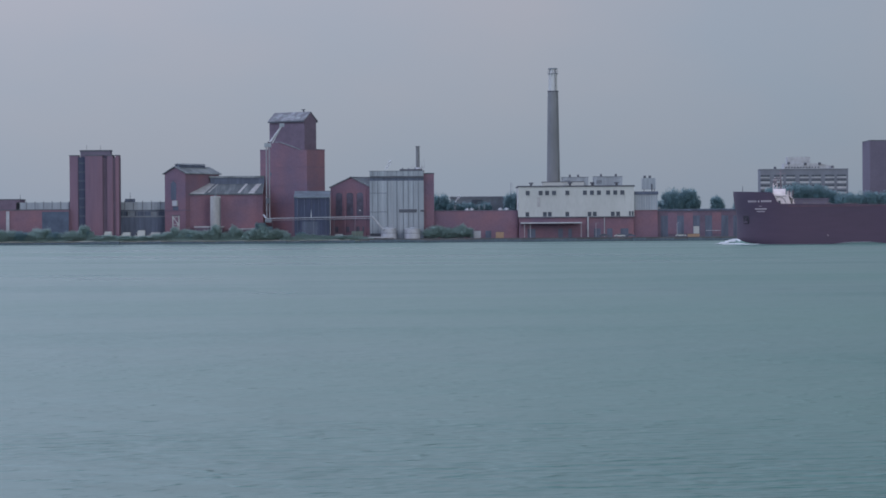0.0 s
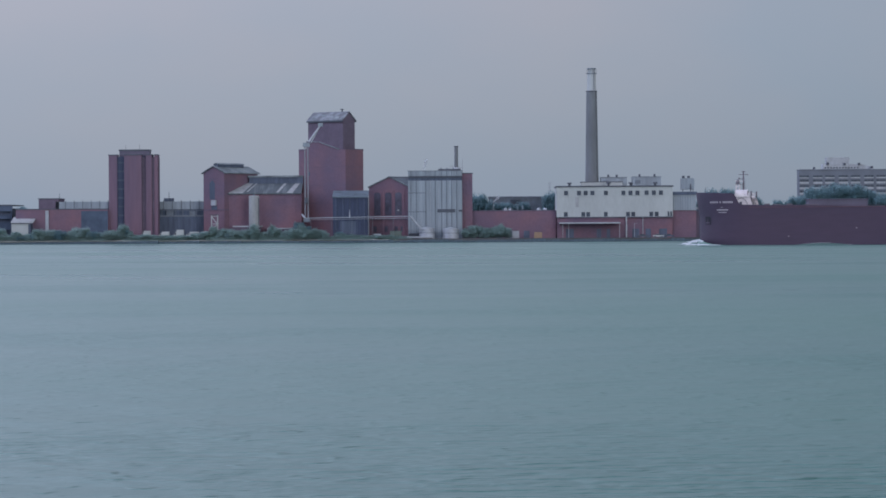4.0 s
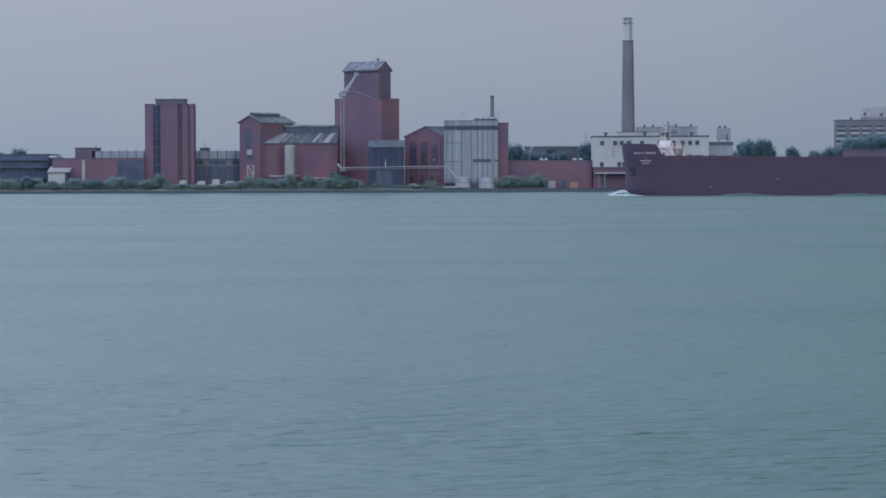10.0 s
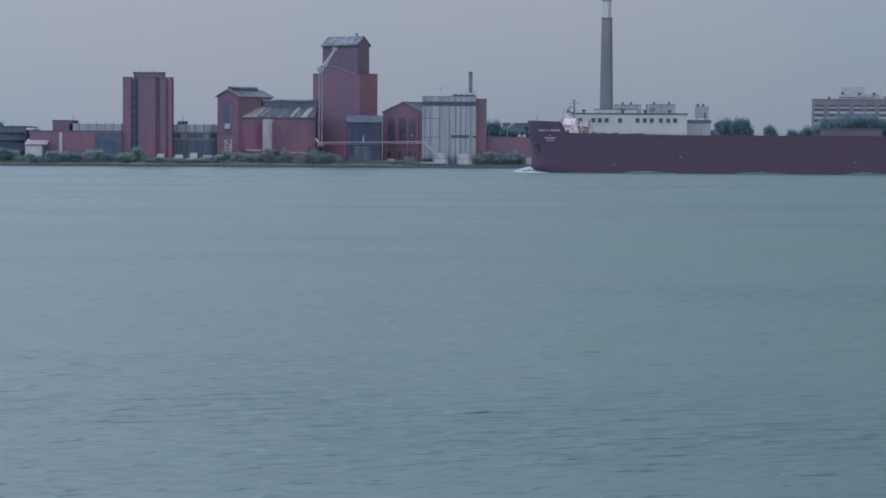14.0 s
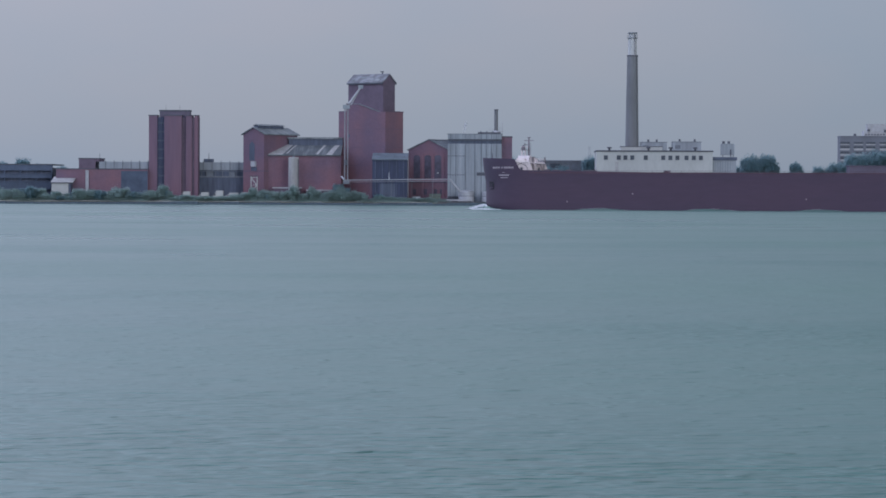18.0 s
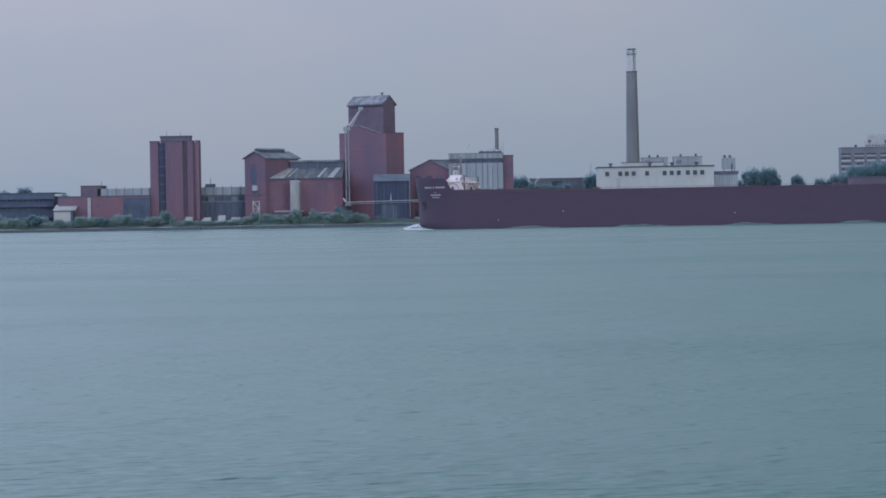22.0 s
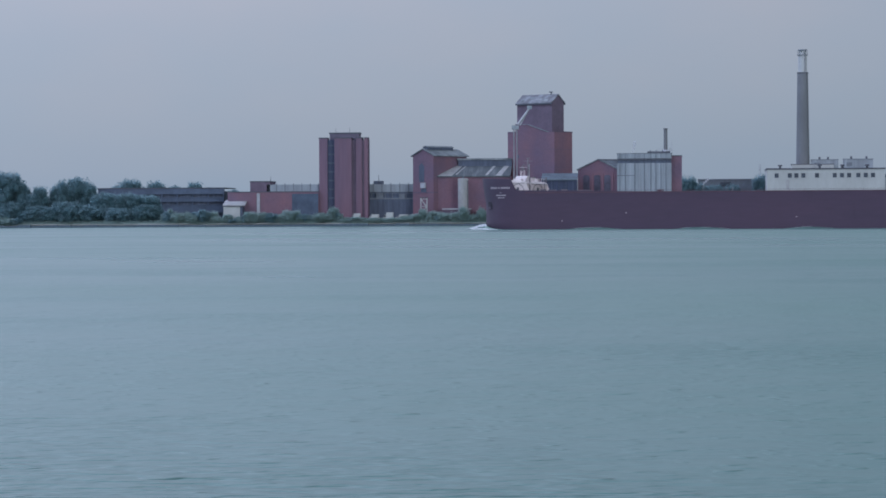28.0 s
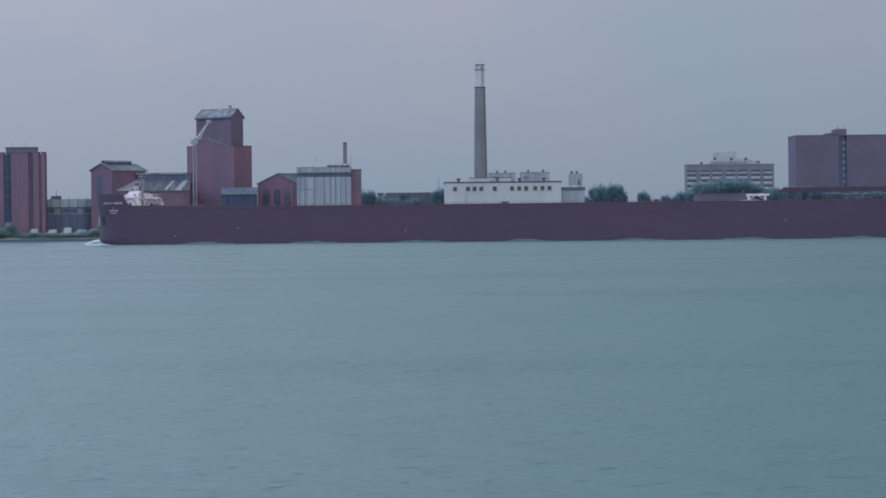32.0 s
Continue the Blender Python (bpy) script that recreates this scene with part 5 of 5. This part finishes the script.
for x, ln, ht in ((-147.5, 4.2, 3.4), (-139.5, 4.6, 3.0), (-133.0, 4.4, 3.8), (-127.0, 5.6, 2.9), (-121.8, 4.2, 3.0)):
    parked_van(x, 1165, ln, ht)


def container(x, y, w, h, mat, label):
    t = thing("container", (x, y, 1.7), label, "container")
    part("body", box(-w / 2, w / 2, 0, 2.4, 0, h), mat, t)
    for i in range(int(w / 0.6)):
        part("rib", box(-w / 2 + 0.3 + 0.6 * i, -w / 2 + 0.45 + 0.6 * i, -0.06, 0, 0.15, h - 0.15), mat, t)
    part("rail", box(-w / 2 - 0.05, w / 2 + 0.05, -0.1, 2.5, h, h + 0.12), DARK_TRIM, t)


container(15.0, 1161, 3.0, 3.2, PALE_TRIM, "white site container on the quay")
container(24.8, 1161, 3.4, 2.6, ORANGE, "orange steel skip container on the quay")
container(110.8, 1160, 2.3, 4.6, WHITE_WALL, "white upright site box on the quay")
container(109.5, 1159, 5.0, 1.3, ORANGE, "low orange barrier block on the quay")
container(-37.5, 1161, 5.0, 3.4, OLIVE_PAINT, "faded green site cabin on the quay")
container(-45.5, 1160, 3.2, 2.2, PALE_TRIM, "pale site box near the gable house")
container(-49.0, 1158.5, 2.5, 1.4, WHITE_WALL, "low white site box near the gable house")


def lamp_post(x, y, h):
    t = thing("street_lamp", (x, y, 1.8), "slender pale street lamp on the quay", "lamp", group="quay lamps")
    part("pole", tube((0, 0, 0), (0, 0, h), 0.12, 0.08, 8), PALE_TRIM, t)
    part("arm", tube((0, 0, h), (1.5, 0, h + 0.3), 0.07, 0.06, 6), PALE_TRIM, t)
    part("head", box(1.2, 2.0, -0.2, 0.2, h + 0.2, h + 0.4), DARK_TRIM, t)


for x, h in ((67.0, 6), (102.5, 6), (135, 7)):
    lamp_post(x, 1163, h)


# ---- the lake freighter ----
SHIP_LENGTH, HALF_BEAM, DECK = 306.0, 16.0, 11.2
ship = thing("lake_freighter", (88.4, 808.4, 0), "long oxide red lake freighter with white bow deckhouse under way", "ship")


def stem(z):
    """How far aft the stem stands at height z."""
    forefoot = 1.6 * (max(0.0, 1.8 - max(z, -0.5)) / 2.3) ** 2
    return 1.1 * (1 - max(0.0, min(1.0, (z - 8) / 7.8))) ** 1.4 + forefoot


def half_breadth(s, z):
    """Half breadth s metres aft of the stem: a bluff bow, fuller towards the deck."""
    run = 20.0 - 0.22 * max(0, min(z, 15))
    if s >= run:
        return HALF_BEAM
    return HALF_BEAM * (1 - (1 - s / run) ** 2.3) ** 0.62


def sheer(x):
    """Height of the hull side x metres aft of the tip."""
    if x < 12.4:
        return 16.0 - 0.04 * x
    if x < 14.6:
        f = (x - 12.4) / 2.2
        return 15.5 - (15.5 - DECK - 0.9) * (f * f * (3 - 2 * f))
    return DECK + 0.9 * max(0, 1 - (x - 14.6) / 60)


def hull():
    bm = bmesh.new()
    xs = [0, 0.3, 0.8, 1.6, 2.6, 4, 5.5, 7, 8.5, 10, 11.5, 12.4, 12.9, 13.4, 13.9, 14.6, 16.5, 19, 22, 26, 30, 40, 60, 90, 130, 170, 210, 250, 285, 300, 306]
    levels = 18
    for side in (-1, 1):
        grid = []
        for x in xs:
            top = sheer(x)
            col = []
            for k in range(levels + 1):
                z = -3 + (top + 3) * k / levels
                s = x
                b = half_breadth(s, z)
                xx = x + stem(z) * max(0, 1 - x / 22.0)
                if x > 285:
                    b *= 1 - 0.12 * ((x - 285) / 21) ** 2
                col.append(bm.verts.new((xx, side * b, z)))
            grid.append(col)
        for a, b in zip(grid, grid[1:]):
            for k in range(levels):
                q = (a[k], b[k], b[k + 1], a[k + 1])
                bm.faces.new(q if side < 0 else q[::-1])
    bmesh.ops.remove_doubles(bm, verts=bm.verts, dist=0.002)
    return bm


hull_ob = part("hull", hull(), HULL, ship)
for f in hull_ob.data.polygons:
    f.use_smooth = True
deck = bmesh.new()
outline = [(x, -half_breadth(x, DECK) + 1.2) for x in (14, 18, 22, 26, 305)] + [(x, half_breadth(x, DECK) - 1.2) for x in (305, 26, 22, 18, 14)]
prism(deck, outline, DECK - 0.9, DECK - 0.6, "z")
part("deck", deck, DECK_RED, ship)
part("transom", box(305.6, 306, -14.2, 14.2, -3, DECK), HULL, ship)
for side in (-1, 1):
    part("sheer_rail", box(17.2, 305, side * 16.03 - 0.09, side * 16.03 + 0.09, DECK - 0.05, DECK + 0.3), DECK_RED, ship, "lighter red sheer rail")
    part("rub_strake", box(30, 300, side * 16.02 - 0.06, side * 16.02 + 0.06, 9.0, 9.15), HULL, ship)
for i in range(36):
    part("hatch", box(28 + 6.6 * i, 33.2 + 6.6 * i, -9.5, 9.5, DECK - 0.6, DECK + 0.35), DECK_RED, ship)
for i in range(60):
    x = 24 + 4.4 * i
    part("stanchion", box(x, x + 0.1, -15.6, -15.5, DECK - 0.6, DECK + 0.75), DECK_RED, ship)
part("guard_wire", box(24, 284, -15.58, -15.52, DECK + 0.68, DECK + 0.75), DECK_RED, ship)

for x, w, h in ((21.6, 1.6, 1.2), (24.0, 2.4, 1.0), (28.2, 1.7, 1.1), (33.4, 4.2, 0.9), (58.0, 2.0, 0.9), (130.0, 2.2, 0.9), (176.0, 1.8, 1.1)):
    wb = part("deck_winch", box(x, x + w, -13.6, -12.2, DECK - 0.6, DECK + h), MAST, ship)
    part("winch_drum", tube((x + w / 2, -14.2, DECK + 0.3), (x + w / 2, -11.6, DECK + 0.3), 0.5, 0.5, 10), DECK_RED, wb)

# white break of the forecastle, with its doors towards the deck, and the mast
house = part("forecastle_break", prism(bmesh.new(), [(12.6, DECK - 0.6), (17.2, DECK - 0.6), (17.4, 14.2), (16.6, 14.9), (12.3, 15.3), (11.7, 14.6)], -14.6, 14.6), SHIP_WHITE, ship, "white painted break of the forecastle")
hump = [(-10.6 + 7.2 * i / 8, 14.9 + 1.75 * math.sin(math.pi * i / 8) ** 0.7) for i in range(9)]
part("winch_hood", prism(bmesh.new(), hump, 12.6, 16.2, "x"), SHIP_WHITE, house)
part("locker", box(13.0, 15.6, -13.8, -11.4, 14.9, 15.7), SHIP_WHITE, house)
part("locker", box(13.4, 15.6, 1.6, 4.8, 14.9, 16.2), SHIP_WHITE, house)
part("locker", box(13.0, 15.2, 7.8, 11.0, 14.9, 16.0), SHIP_WHITE, house)
part("locker_lid", box(13.3, 15.7, 1.5, 4.9, 16.2, 16.35), MAST, house)
for side in (True, False):
    pts = [(math.cos(math.pi * i / 8), 11.6 + 2.5 * math.sin(math.pi * i / 8)) for i in range(9)]
    pts = [(14.7 + 2.0 * c, -14.7, z) if side else (17.5, 0.6 + 7.0 * c, z) for c, z in pts]
    arch = part("arch_rib", tube(pts[0], pts[1], 0.09, 0.09, 6), MAST, house, "dark curved rib over the doorway")
    for p, q in zip(pts[1:], pts[2:]):
        part("rib_piece", tube(p, q, 0.09, 0.09, 6), MAST, arch)
    if side:
        part("doorway", prism(bmesh.new(), [(14.2, 11.3), (15.2, 11.3), (15.0, 13.0), (14.4, 13.0)], -14.72, -14.6), DARK_TRIM, house, "dark doorway")
    else:
        part("doorway", prism(bmesh.new(), [(-1.4, 11.3), (2.6, 11.3), (1.6, 13.0), (-0.4, 13.0)], 17.42, 17.55, "x"), DARK_TRIM, house, "dark doorway")
for y in (-14.3, 13.9):
    part("buttress", prism(bmesh.new(), [(17.2, DECK - 0.6), (18.6, DECK - 0.6), (17.4, 14.2)], y, y + 0.24), SHIP_WHITE, house)
part("edge_line", box(11.9, 16.8, -14.72, -14.6, 14.25, 14.4), MAST, house)
part("edge_line", box(17.36, 17.5, -14.4, 14.4, 14.05, 14.2), MAST, house)
for k in range(10):
    y = -14.2 + 3.1 * k
    part("rail_post", box(16.9, 17.0, y, y + 0.1, 14.6, 15.9), SHIP_WHITE, house)
part("rail", box(16.9, 16.98, -14.2, 14.2, 15.8, 15.9), SHIP_WHITE, house)
for y, z0, z1 in ((-10.5, 12.0, 16.2), (11.8, 14.6, 16.4)):
    part("vent_pipe", tube((17.5, y, z0), (17.5, y, z1), 0.22, 0.22, 8), MAST, house)
part("ladder", box(17.42, 17.5, 9.6, 10.0, 11.0, 14.8), MAST, house)
part("davit", tube((18.0, -12.5, 10.6), (18.9, -12.5, 13.2), 0.15, 0.1, 6), SHIP_WHITE, house)
part("davit_arm", tube((18.9, -12.5, 13.2), (17.6, -12.5, 14.6), 0.1, 0.1, 6), SHIP_WHITE, house)
mast = part("mast", tube((14.4, 0, 15), (14.4, 0, 22.2), 0.34, 0.2, 10), MAST, ship, "dark steel foremast")
part("yard", box(13.0, 15.9, -0.12, 0.12, 21.3, 21.5), MAST, mast)
part("yard", box(13.0, 14.4, -0.1, 0.1, 20.0, 20.2), MAST, mast)
part("lamp", dome((13.1, 0, 20.2), 0.25, 0.4), MAST, mast)
part("radar_scanner", box(13.9, 14.9, -0.3, 0.3, 22.2, 22.45), MAST, mast)
part("mast_platform", box(12.0, 14.4, -0.8, 0.8, 18.4, 18.6), MAST, mast)
part("platform_housing", box(12.2, 13.2, -0.7, 0.7, 18.6, 19.6), MAST, mast)
part("lamp", dome((12.7, 0, 19.6), 0.3, 0.5), MAST, mast)
for x in (12.2, 13.3):
    for y in (-0.7, 0.7):
        part("platform_leg", tube((x, y, 15.0), (x, y, 18.5), 0.1, 0.1, 6), SHIP_WHITE, mast)
for k in range(3):
    part("platform_brace", tube((12.2, -0.7, 15.2 + 1.1 * k), (13.3, -0.7, 16.2 + 1.1 * k), 0.07, 0.07, 5), SHIP_WHITE, mast)
part("platform_rail", box(11.9, 14.4, -0.85, -0.78, 19.4, 19.5), SHIP_WHITE, mast)
part("ladder", box(14.8, 14.95, -0.3, 0.3, 15, 20.5), PALE_TRIM, mast)
for k in range(6):
    part("rung", box(14.4, 14.95, -0.3, 0.3, 15.6 + 0.85 * k, 15.7 + 0.85 * k), PALE_TRIM, mast)
part("jackstaff", tube((2.9, 0, 14.5), (2.9, 0, 17.6), 0.12, 0.06, 6), DARK_TRIM, ship)
part("bulwark_cap", tube((12.6, -14.6, 15.3), (12.6, 14.6, 15.3), 0.08, 0.08, 6), DECK_RED, ship)


def hull_point(x, z):
    return Vector((x + stem(z) * max(0, 1 - x / 22.0), -half_breadth(x, z) - 0.06, z))


def hull_bar(name, xs, z0, z1, mat, label=""):
    """A painted mark that follows the curve of the bow."""
    bm = bmesh.new()
    lo = [bm.verts.new(hull_point(x, z0)) for x in xs]
    hi = [bm.verts.new(hull_point(x, z1)) for x in xs]
    lo2 = [bm.verts.new(hull_point(x, z0) + Vector((0.05, 0.12, 0))) for x in xs]
    hi2 = [bm.verts.new(hull_point(x, z1) + Vector((0.05, 0.12, 0))) for x in xs]
    for i in range(len(xs) - 1):
        bm.faces.new((lo[i], lo[i + 1], hi[i + 1], hi[i]))
        bm.faces.new((hi[i], hi[i + 1], hi2[i + 1], hi2[i]))
        bm.faces.new((lo[i + 1], lo[i], lo2[i], lo2[i + 1]))
    return part(name, bm, mat, ship, label)


# the lettering on the bow as plain bars
x = 5.0
for w in (0.55, 0.55, 0.55, 0.48, 0.55, -0.4, 0.57, -0.4, 0.55, 0.55, 0.55, 0.55, 0.55, 0.55):
    if w > 0:
        hull_bar("name_bar", (x, x + w / 2, x + w - 0.13), 12.6, 13.15, LETTERS)
    x += abs(w)
for a, b, z0, z1 in ((8.3, 9.1, 11.3, 11.45), (6.9, 10.6, 10.4, 10.75), (7.4, 10.0, 9.7, 9.95)):
    hull_bar("port_bar", (a, (a + b) / 2, b), z0, z1, LETTERS)
anchor = hull_bar("anchor_pocket", (2.6, 3.5, 4.5), 6.2, 8.6, BLACK, "dark anchor recess")
part("anchor_shank", tube(hull_point(3.5, 6.3), hull_point(3.5, 8.0), 0.22, 0.16, 8), HULL, ship)
part("anchor_fluke", tube(hull_point(2.9, 6.6), hull_point(4.1, 6.6), 0.26, 0.26, 8), HULL, ship)
hull_bar("anchor_bolster", (2.4, 3.5, 4.8), 5.7, 6.0, HULL)
for x, z in ((29, 2.6), (49, 5.0), (101, 3.6), (215.5, 5.6)):
    part("overboard_discharge", tube((x, -16.1, z), (x, -15.9, z), 0.2, 0.2, 10), LETTERS, ship)
for x in (70, 118, 165, 230):
    hull_b = part("hull_seam", box(x, x + 0.08, -16.05, -15.95, 0, DECK - 0.3), HULL, ship)

# boom saddle and unloading boom
sad = part("boom_saddle", box(201.8, 207.6, -12, -9, DECK - 0.6, DECK + 0.45), SHIP_WHITE, ship, "white steel boom saddle")
part("post", box(204.0, 204.7, -11.5, -9.5, DECK + 0.3, 13.3), SHIP_WHITE, sad)
part("post", box(209.0, 209.7, -11.5, -9.5, DECK - 0.6, 13.3), SHIP_WHITE, sad)
part("beam", box(203.6, 210.6, -11.6, -9.4, 12.9, 13.5), SHIP_WHITE, sad)
part("brace", tube((204.5, -10.5, 11.8), (206.6, -10.5, 13.0), 0.15, 0.15, 6), SHIP_WHITE, sad)
part("brace", tube((209.2, -10.5, 11.8), (207.0, -10.5, 13.0), 0.15, 0.15, 6), SHIP_WHITE, sad)
boom = part("unloading_boom", prism(bmesh.new(), [(212.5, 14.0), (280, 14.0), (280, 15.2), (214.5, 15.2)], -2.2, 2.2), HULL, ship, "dark red unloading boom")
part("top_rail", box(214.5, 280, -2.3, -2.15, 15.2, 15.4), DECK_RED, boom)
for side in (-2.0, 2.0):
    part("lower_chord", box(216, 280, side - 0.12, side + 0.12, 12.7, 12.9), HULL, boom)
for i in range(11):
    xa = 216 + 5.8 * i
    part("lattice", tube((xa, -2.0, 14.0), (xa + 2.9, -2.0, 12.8), 0.09, 0.09, 6), HULL, boom)
    part("lattice", tube((xa + 2.9, -2.0, 12.8), (xa + 5.8, -2.0, 14.0), 0.09, 0.09, 6), HULL, boom)
for x in (232, 256, 279):
    part("rest_post", box(x, x + 0.5, -2.5, -2.0, DECK - 0.6, 12.7), HULL, boom)


# bow wave and the foam along the side
def foam_patch(x0, x1, seed, lift, reach):
    r = random.Random(seed)
    bm = bmesh.new()
    for i in range(int((x1 - x0) * 14)):
        x = r.uniform(x0, x1)
        f = (x - x0) / (x1 - x0)
        y = -0.4 - half_breadth(max(x - 1.0, 0), 0) * min(1.0, max(0.0, (x + 1.0) / 3.0)) - abs(r.gauss(0, 1)) * reach * (0.3 + f)
        z = max(0, lift * math.sin(math.pi * min(1, f * 1.15)) * r.random())
        s = r.uniform(0.10, 0.30)
        dome((x, y, z - 0.05), s, s * 0.7, bm, 6, 2)
    return bm


def ribbon(rows):
    """A sheet through rows of points."""
    bm = bmesh.new()
    vs = [[bm.verts.new(p) for p in row] for row in rows]
    for a, b in zip(vs, vs[1:]):
        for i in range(len(a) - 1):
            bm.faces.new((a[i], b[i], b[i + 1], a[i + 1]))
    return bm


def bow_swell(f):
    """Crest place and height of the swell that the stem pushes up, f from its tip ahead to its end along the side."""
    x = -5.6 + 16.0 * f
    y = -0.4 - half_breadth(max(x - 1.0, 0), 0) * min(1.0, max(0.0, (x + 1.0) / 3.0)) - 1.0 * f
    h = 1.55 * math.exp(-((x - 0.4) / 3.4) ** 2) + 0.3 * math.exp(-((x - 5.0) / 4.0) ** 2)
    return x, y, h * (1 + 0.12 * noise.noise((x * 1.3, 2, 2)))


swell, lip, toe = [], [], []
for i in range(49):
    x, y, h = bow_swell(i / 48)
    swell.append([(x, y - 2.6, -0.08), (x, y - 1.5, h * 0.42), (x, y - 0.7, h * 0.82), (x, y, h), (x, y + 0.9, h * 0.8), (x, y + 2.2, -0.08)])
    if i < 26:
        f = max(0.12, 1.0 - 0.04 * max(0, i - 10)) * (0.8 + 0.5 * noise.noise((x * 1.6, 7, 1)))
        lip.append([(x, y - 2.4 * f, h * (1 - 0.85 * f) + 0.05), (x, y - 1.4 * f, h * (1 - 0.4 * f) + 0.07), (x, y - 0.3, h + 0.1), (x, y + 0.5, h * 0.92 + 0.05)])
    if 6 < i < 44:
        n2 = 0.10 + 0.25 * abs(noise.noise((x * 0.7, 3, 5)))
        toe.append([(x, y - 2.75 - n2, 0.0), (x, y - 2.5, 0.14), (x, y - 2.2, 0.12 + h * 0.15), (x, y - 2.0 + n2, 0.1 + h * 0.2)])
wave = part("bow_wave", ribbon(swell), WATER, ship, "green swell pushed up ahead of the stem")
part("foam_crest", ribbon(lip), FOAM, wave, "white breaking crest")
part("foam_line", ribbon(toe), FOAM, wave, "thin white foam line")
part("spray", foam_patch(-4.8, 1.5, 3, 1.2, 0.35), FOAM, wave, "white spray")
for ob in (wave, *wave.children):
    for f in ob.data.polygons:
        f.use_smooth = True


# the ship's own wave train, standing along her side
train = bmesh.new()
prev = None
for i in range(140):
    x = 14 + i * 2.0
    h = 0.55 * math.cos((x - 6) * 2 * math.pi / 33.0) + 0.12 * noise.noise((x * 0.15, 4, 1))
    h = h * (1 - 0.35 * i / 140) if x > 20 else h * 0.4
    ringv = [train.verts.new((x, -16.0 - w, q)) for w, q in ((0.0, h), (3.0, h * 0.84), (8.0, h * 0.32), (14.0, -0.08))]
    if prev:
        for q in range(3):
            train.faces.new((prev[q], ringv[q], ringv[q + 1], prev[q + 1]))
    prev = ringv
broken = bmesh.new()
prev = None
for i in range(560):
    x = 16 + i * 0.5
    h = (0.55 * math.cos((x - 6) * 2 * math.pi / 33.0) + 0.12 * noise.noise((x * 0.15, 4, 1))) * (1 - 0.35 * (x - 14) / 280)
    wide = 0.9 * noise.noise((x * 0.22, 8, 2)) + 0.35 * noise.noise((x * 1.3, 1, 6)) + 0.6 * h - 0.12
    if wide < 0.06:
        prev = None
        continue
    edge = [broken.verts.new((x, -16.05, h + 0.10)), broken.verts.new((x, -16.1 - wide, h + 0.04))]
    if prev:
        broken.faces.new((prev[0], edge[0], edge[1], prev[1]))
    prev = edge
side_wave = part("side_wave", train, WATER, ship, "green wave running along the hull")
part("foam_line", broken, FOAM, side_wave, "thin broken foam line")
for f in side_wave.data.polygons:
    f.use_smooth = True


# thin steam from two vents, each puff a piece of its own
def steam_plume(x, y, z, height, lean, wide, seed, label):
    r = random.Random(seed)
    t = thing("steam_plume", (x, y, z), label, "steam", group="steam plumes")
    for i in range(9):
        f = i / 8
        c = Vector((lean * f ** 1.4 + r.uniform(-.2, .2) * wide, r.uniform(-.2, .2), height * f))
        bm = bmesh.new()
        bmesh.ops.create_icosphere(bm, subdivisions=2, radius=wide * (0.3 + 0.55 * f))
        for v in bm.verts:
            v.co *= 1 + 0.35 * noise.noise(v.co * 1.6 + Vector((seed, i, 0)))
            v.co.z *= 1.2
            v.co += c
        puff = part("puff", bm, STEAM, t)
        for q in puff.data.polygons:
            q.use_smooth = True
    return t


roof_steam = steam_plume(5.4, FACE + 6, 17.5, 2.8, 2.2, 0.85, 5, "thin white steam drifting from a vent pipe")
plant_steam = steam_plume(-25.2, FACE + 3, 31.8, 4.2, 1.6, 0.9, 8, "faint white steam rising from the plant roof")


# ---- what moves ----
def motions():
    rows = []
    for i in range(33):
        x = 88.4 - 5.704 * i + 0.0079 * i * i
        rows.append((float(i), pose(x, 824 - 0.1763 * x, 0, 0, 0, -10)))
    walk(ship, rows)
    for plume, at, phase in ((roof_steam, (5.4, FACE + 6, 17.5), 0.0), (plant_steam, (-25.2, FACE + 3, 31.8), 1.7)):
        walk(plume, [(float(t), pose(*at, 0, 9 * math.sin(0.55 * t + phase), 0)) for t in range(0, 33, 2)])
    walk(water, [(float(t), pose(-0.55 * t, -0.12 * t, 0)) for t in (0, 8, 16, 24, 32)])


motions()
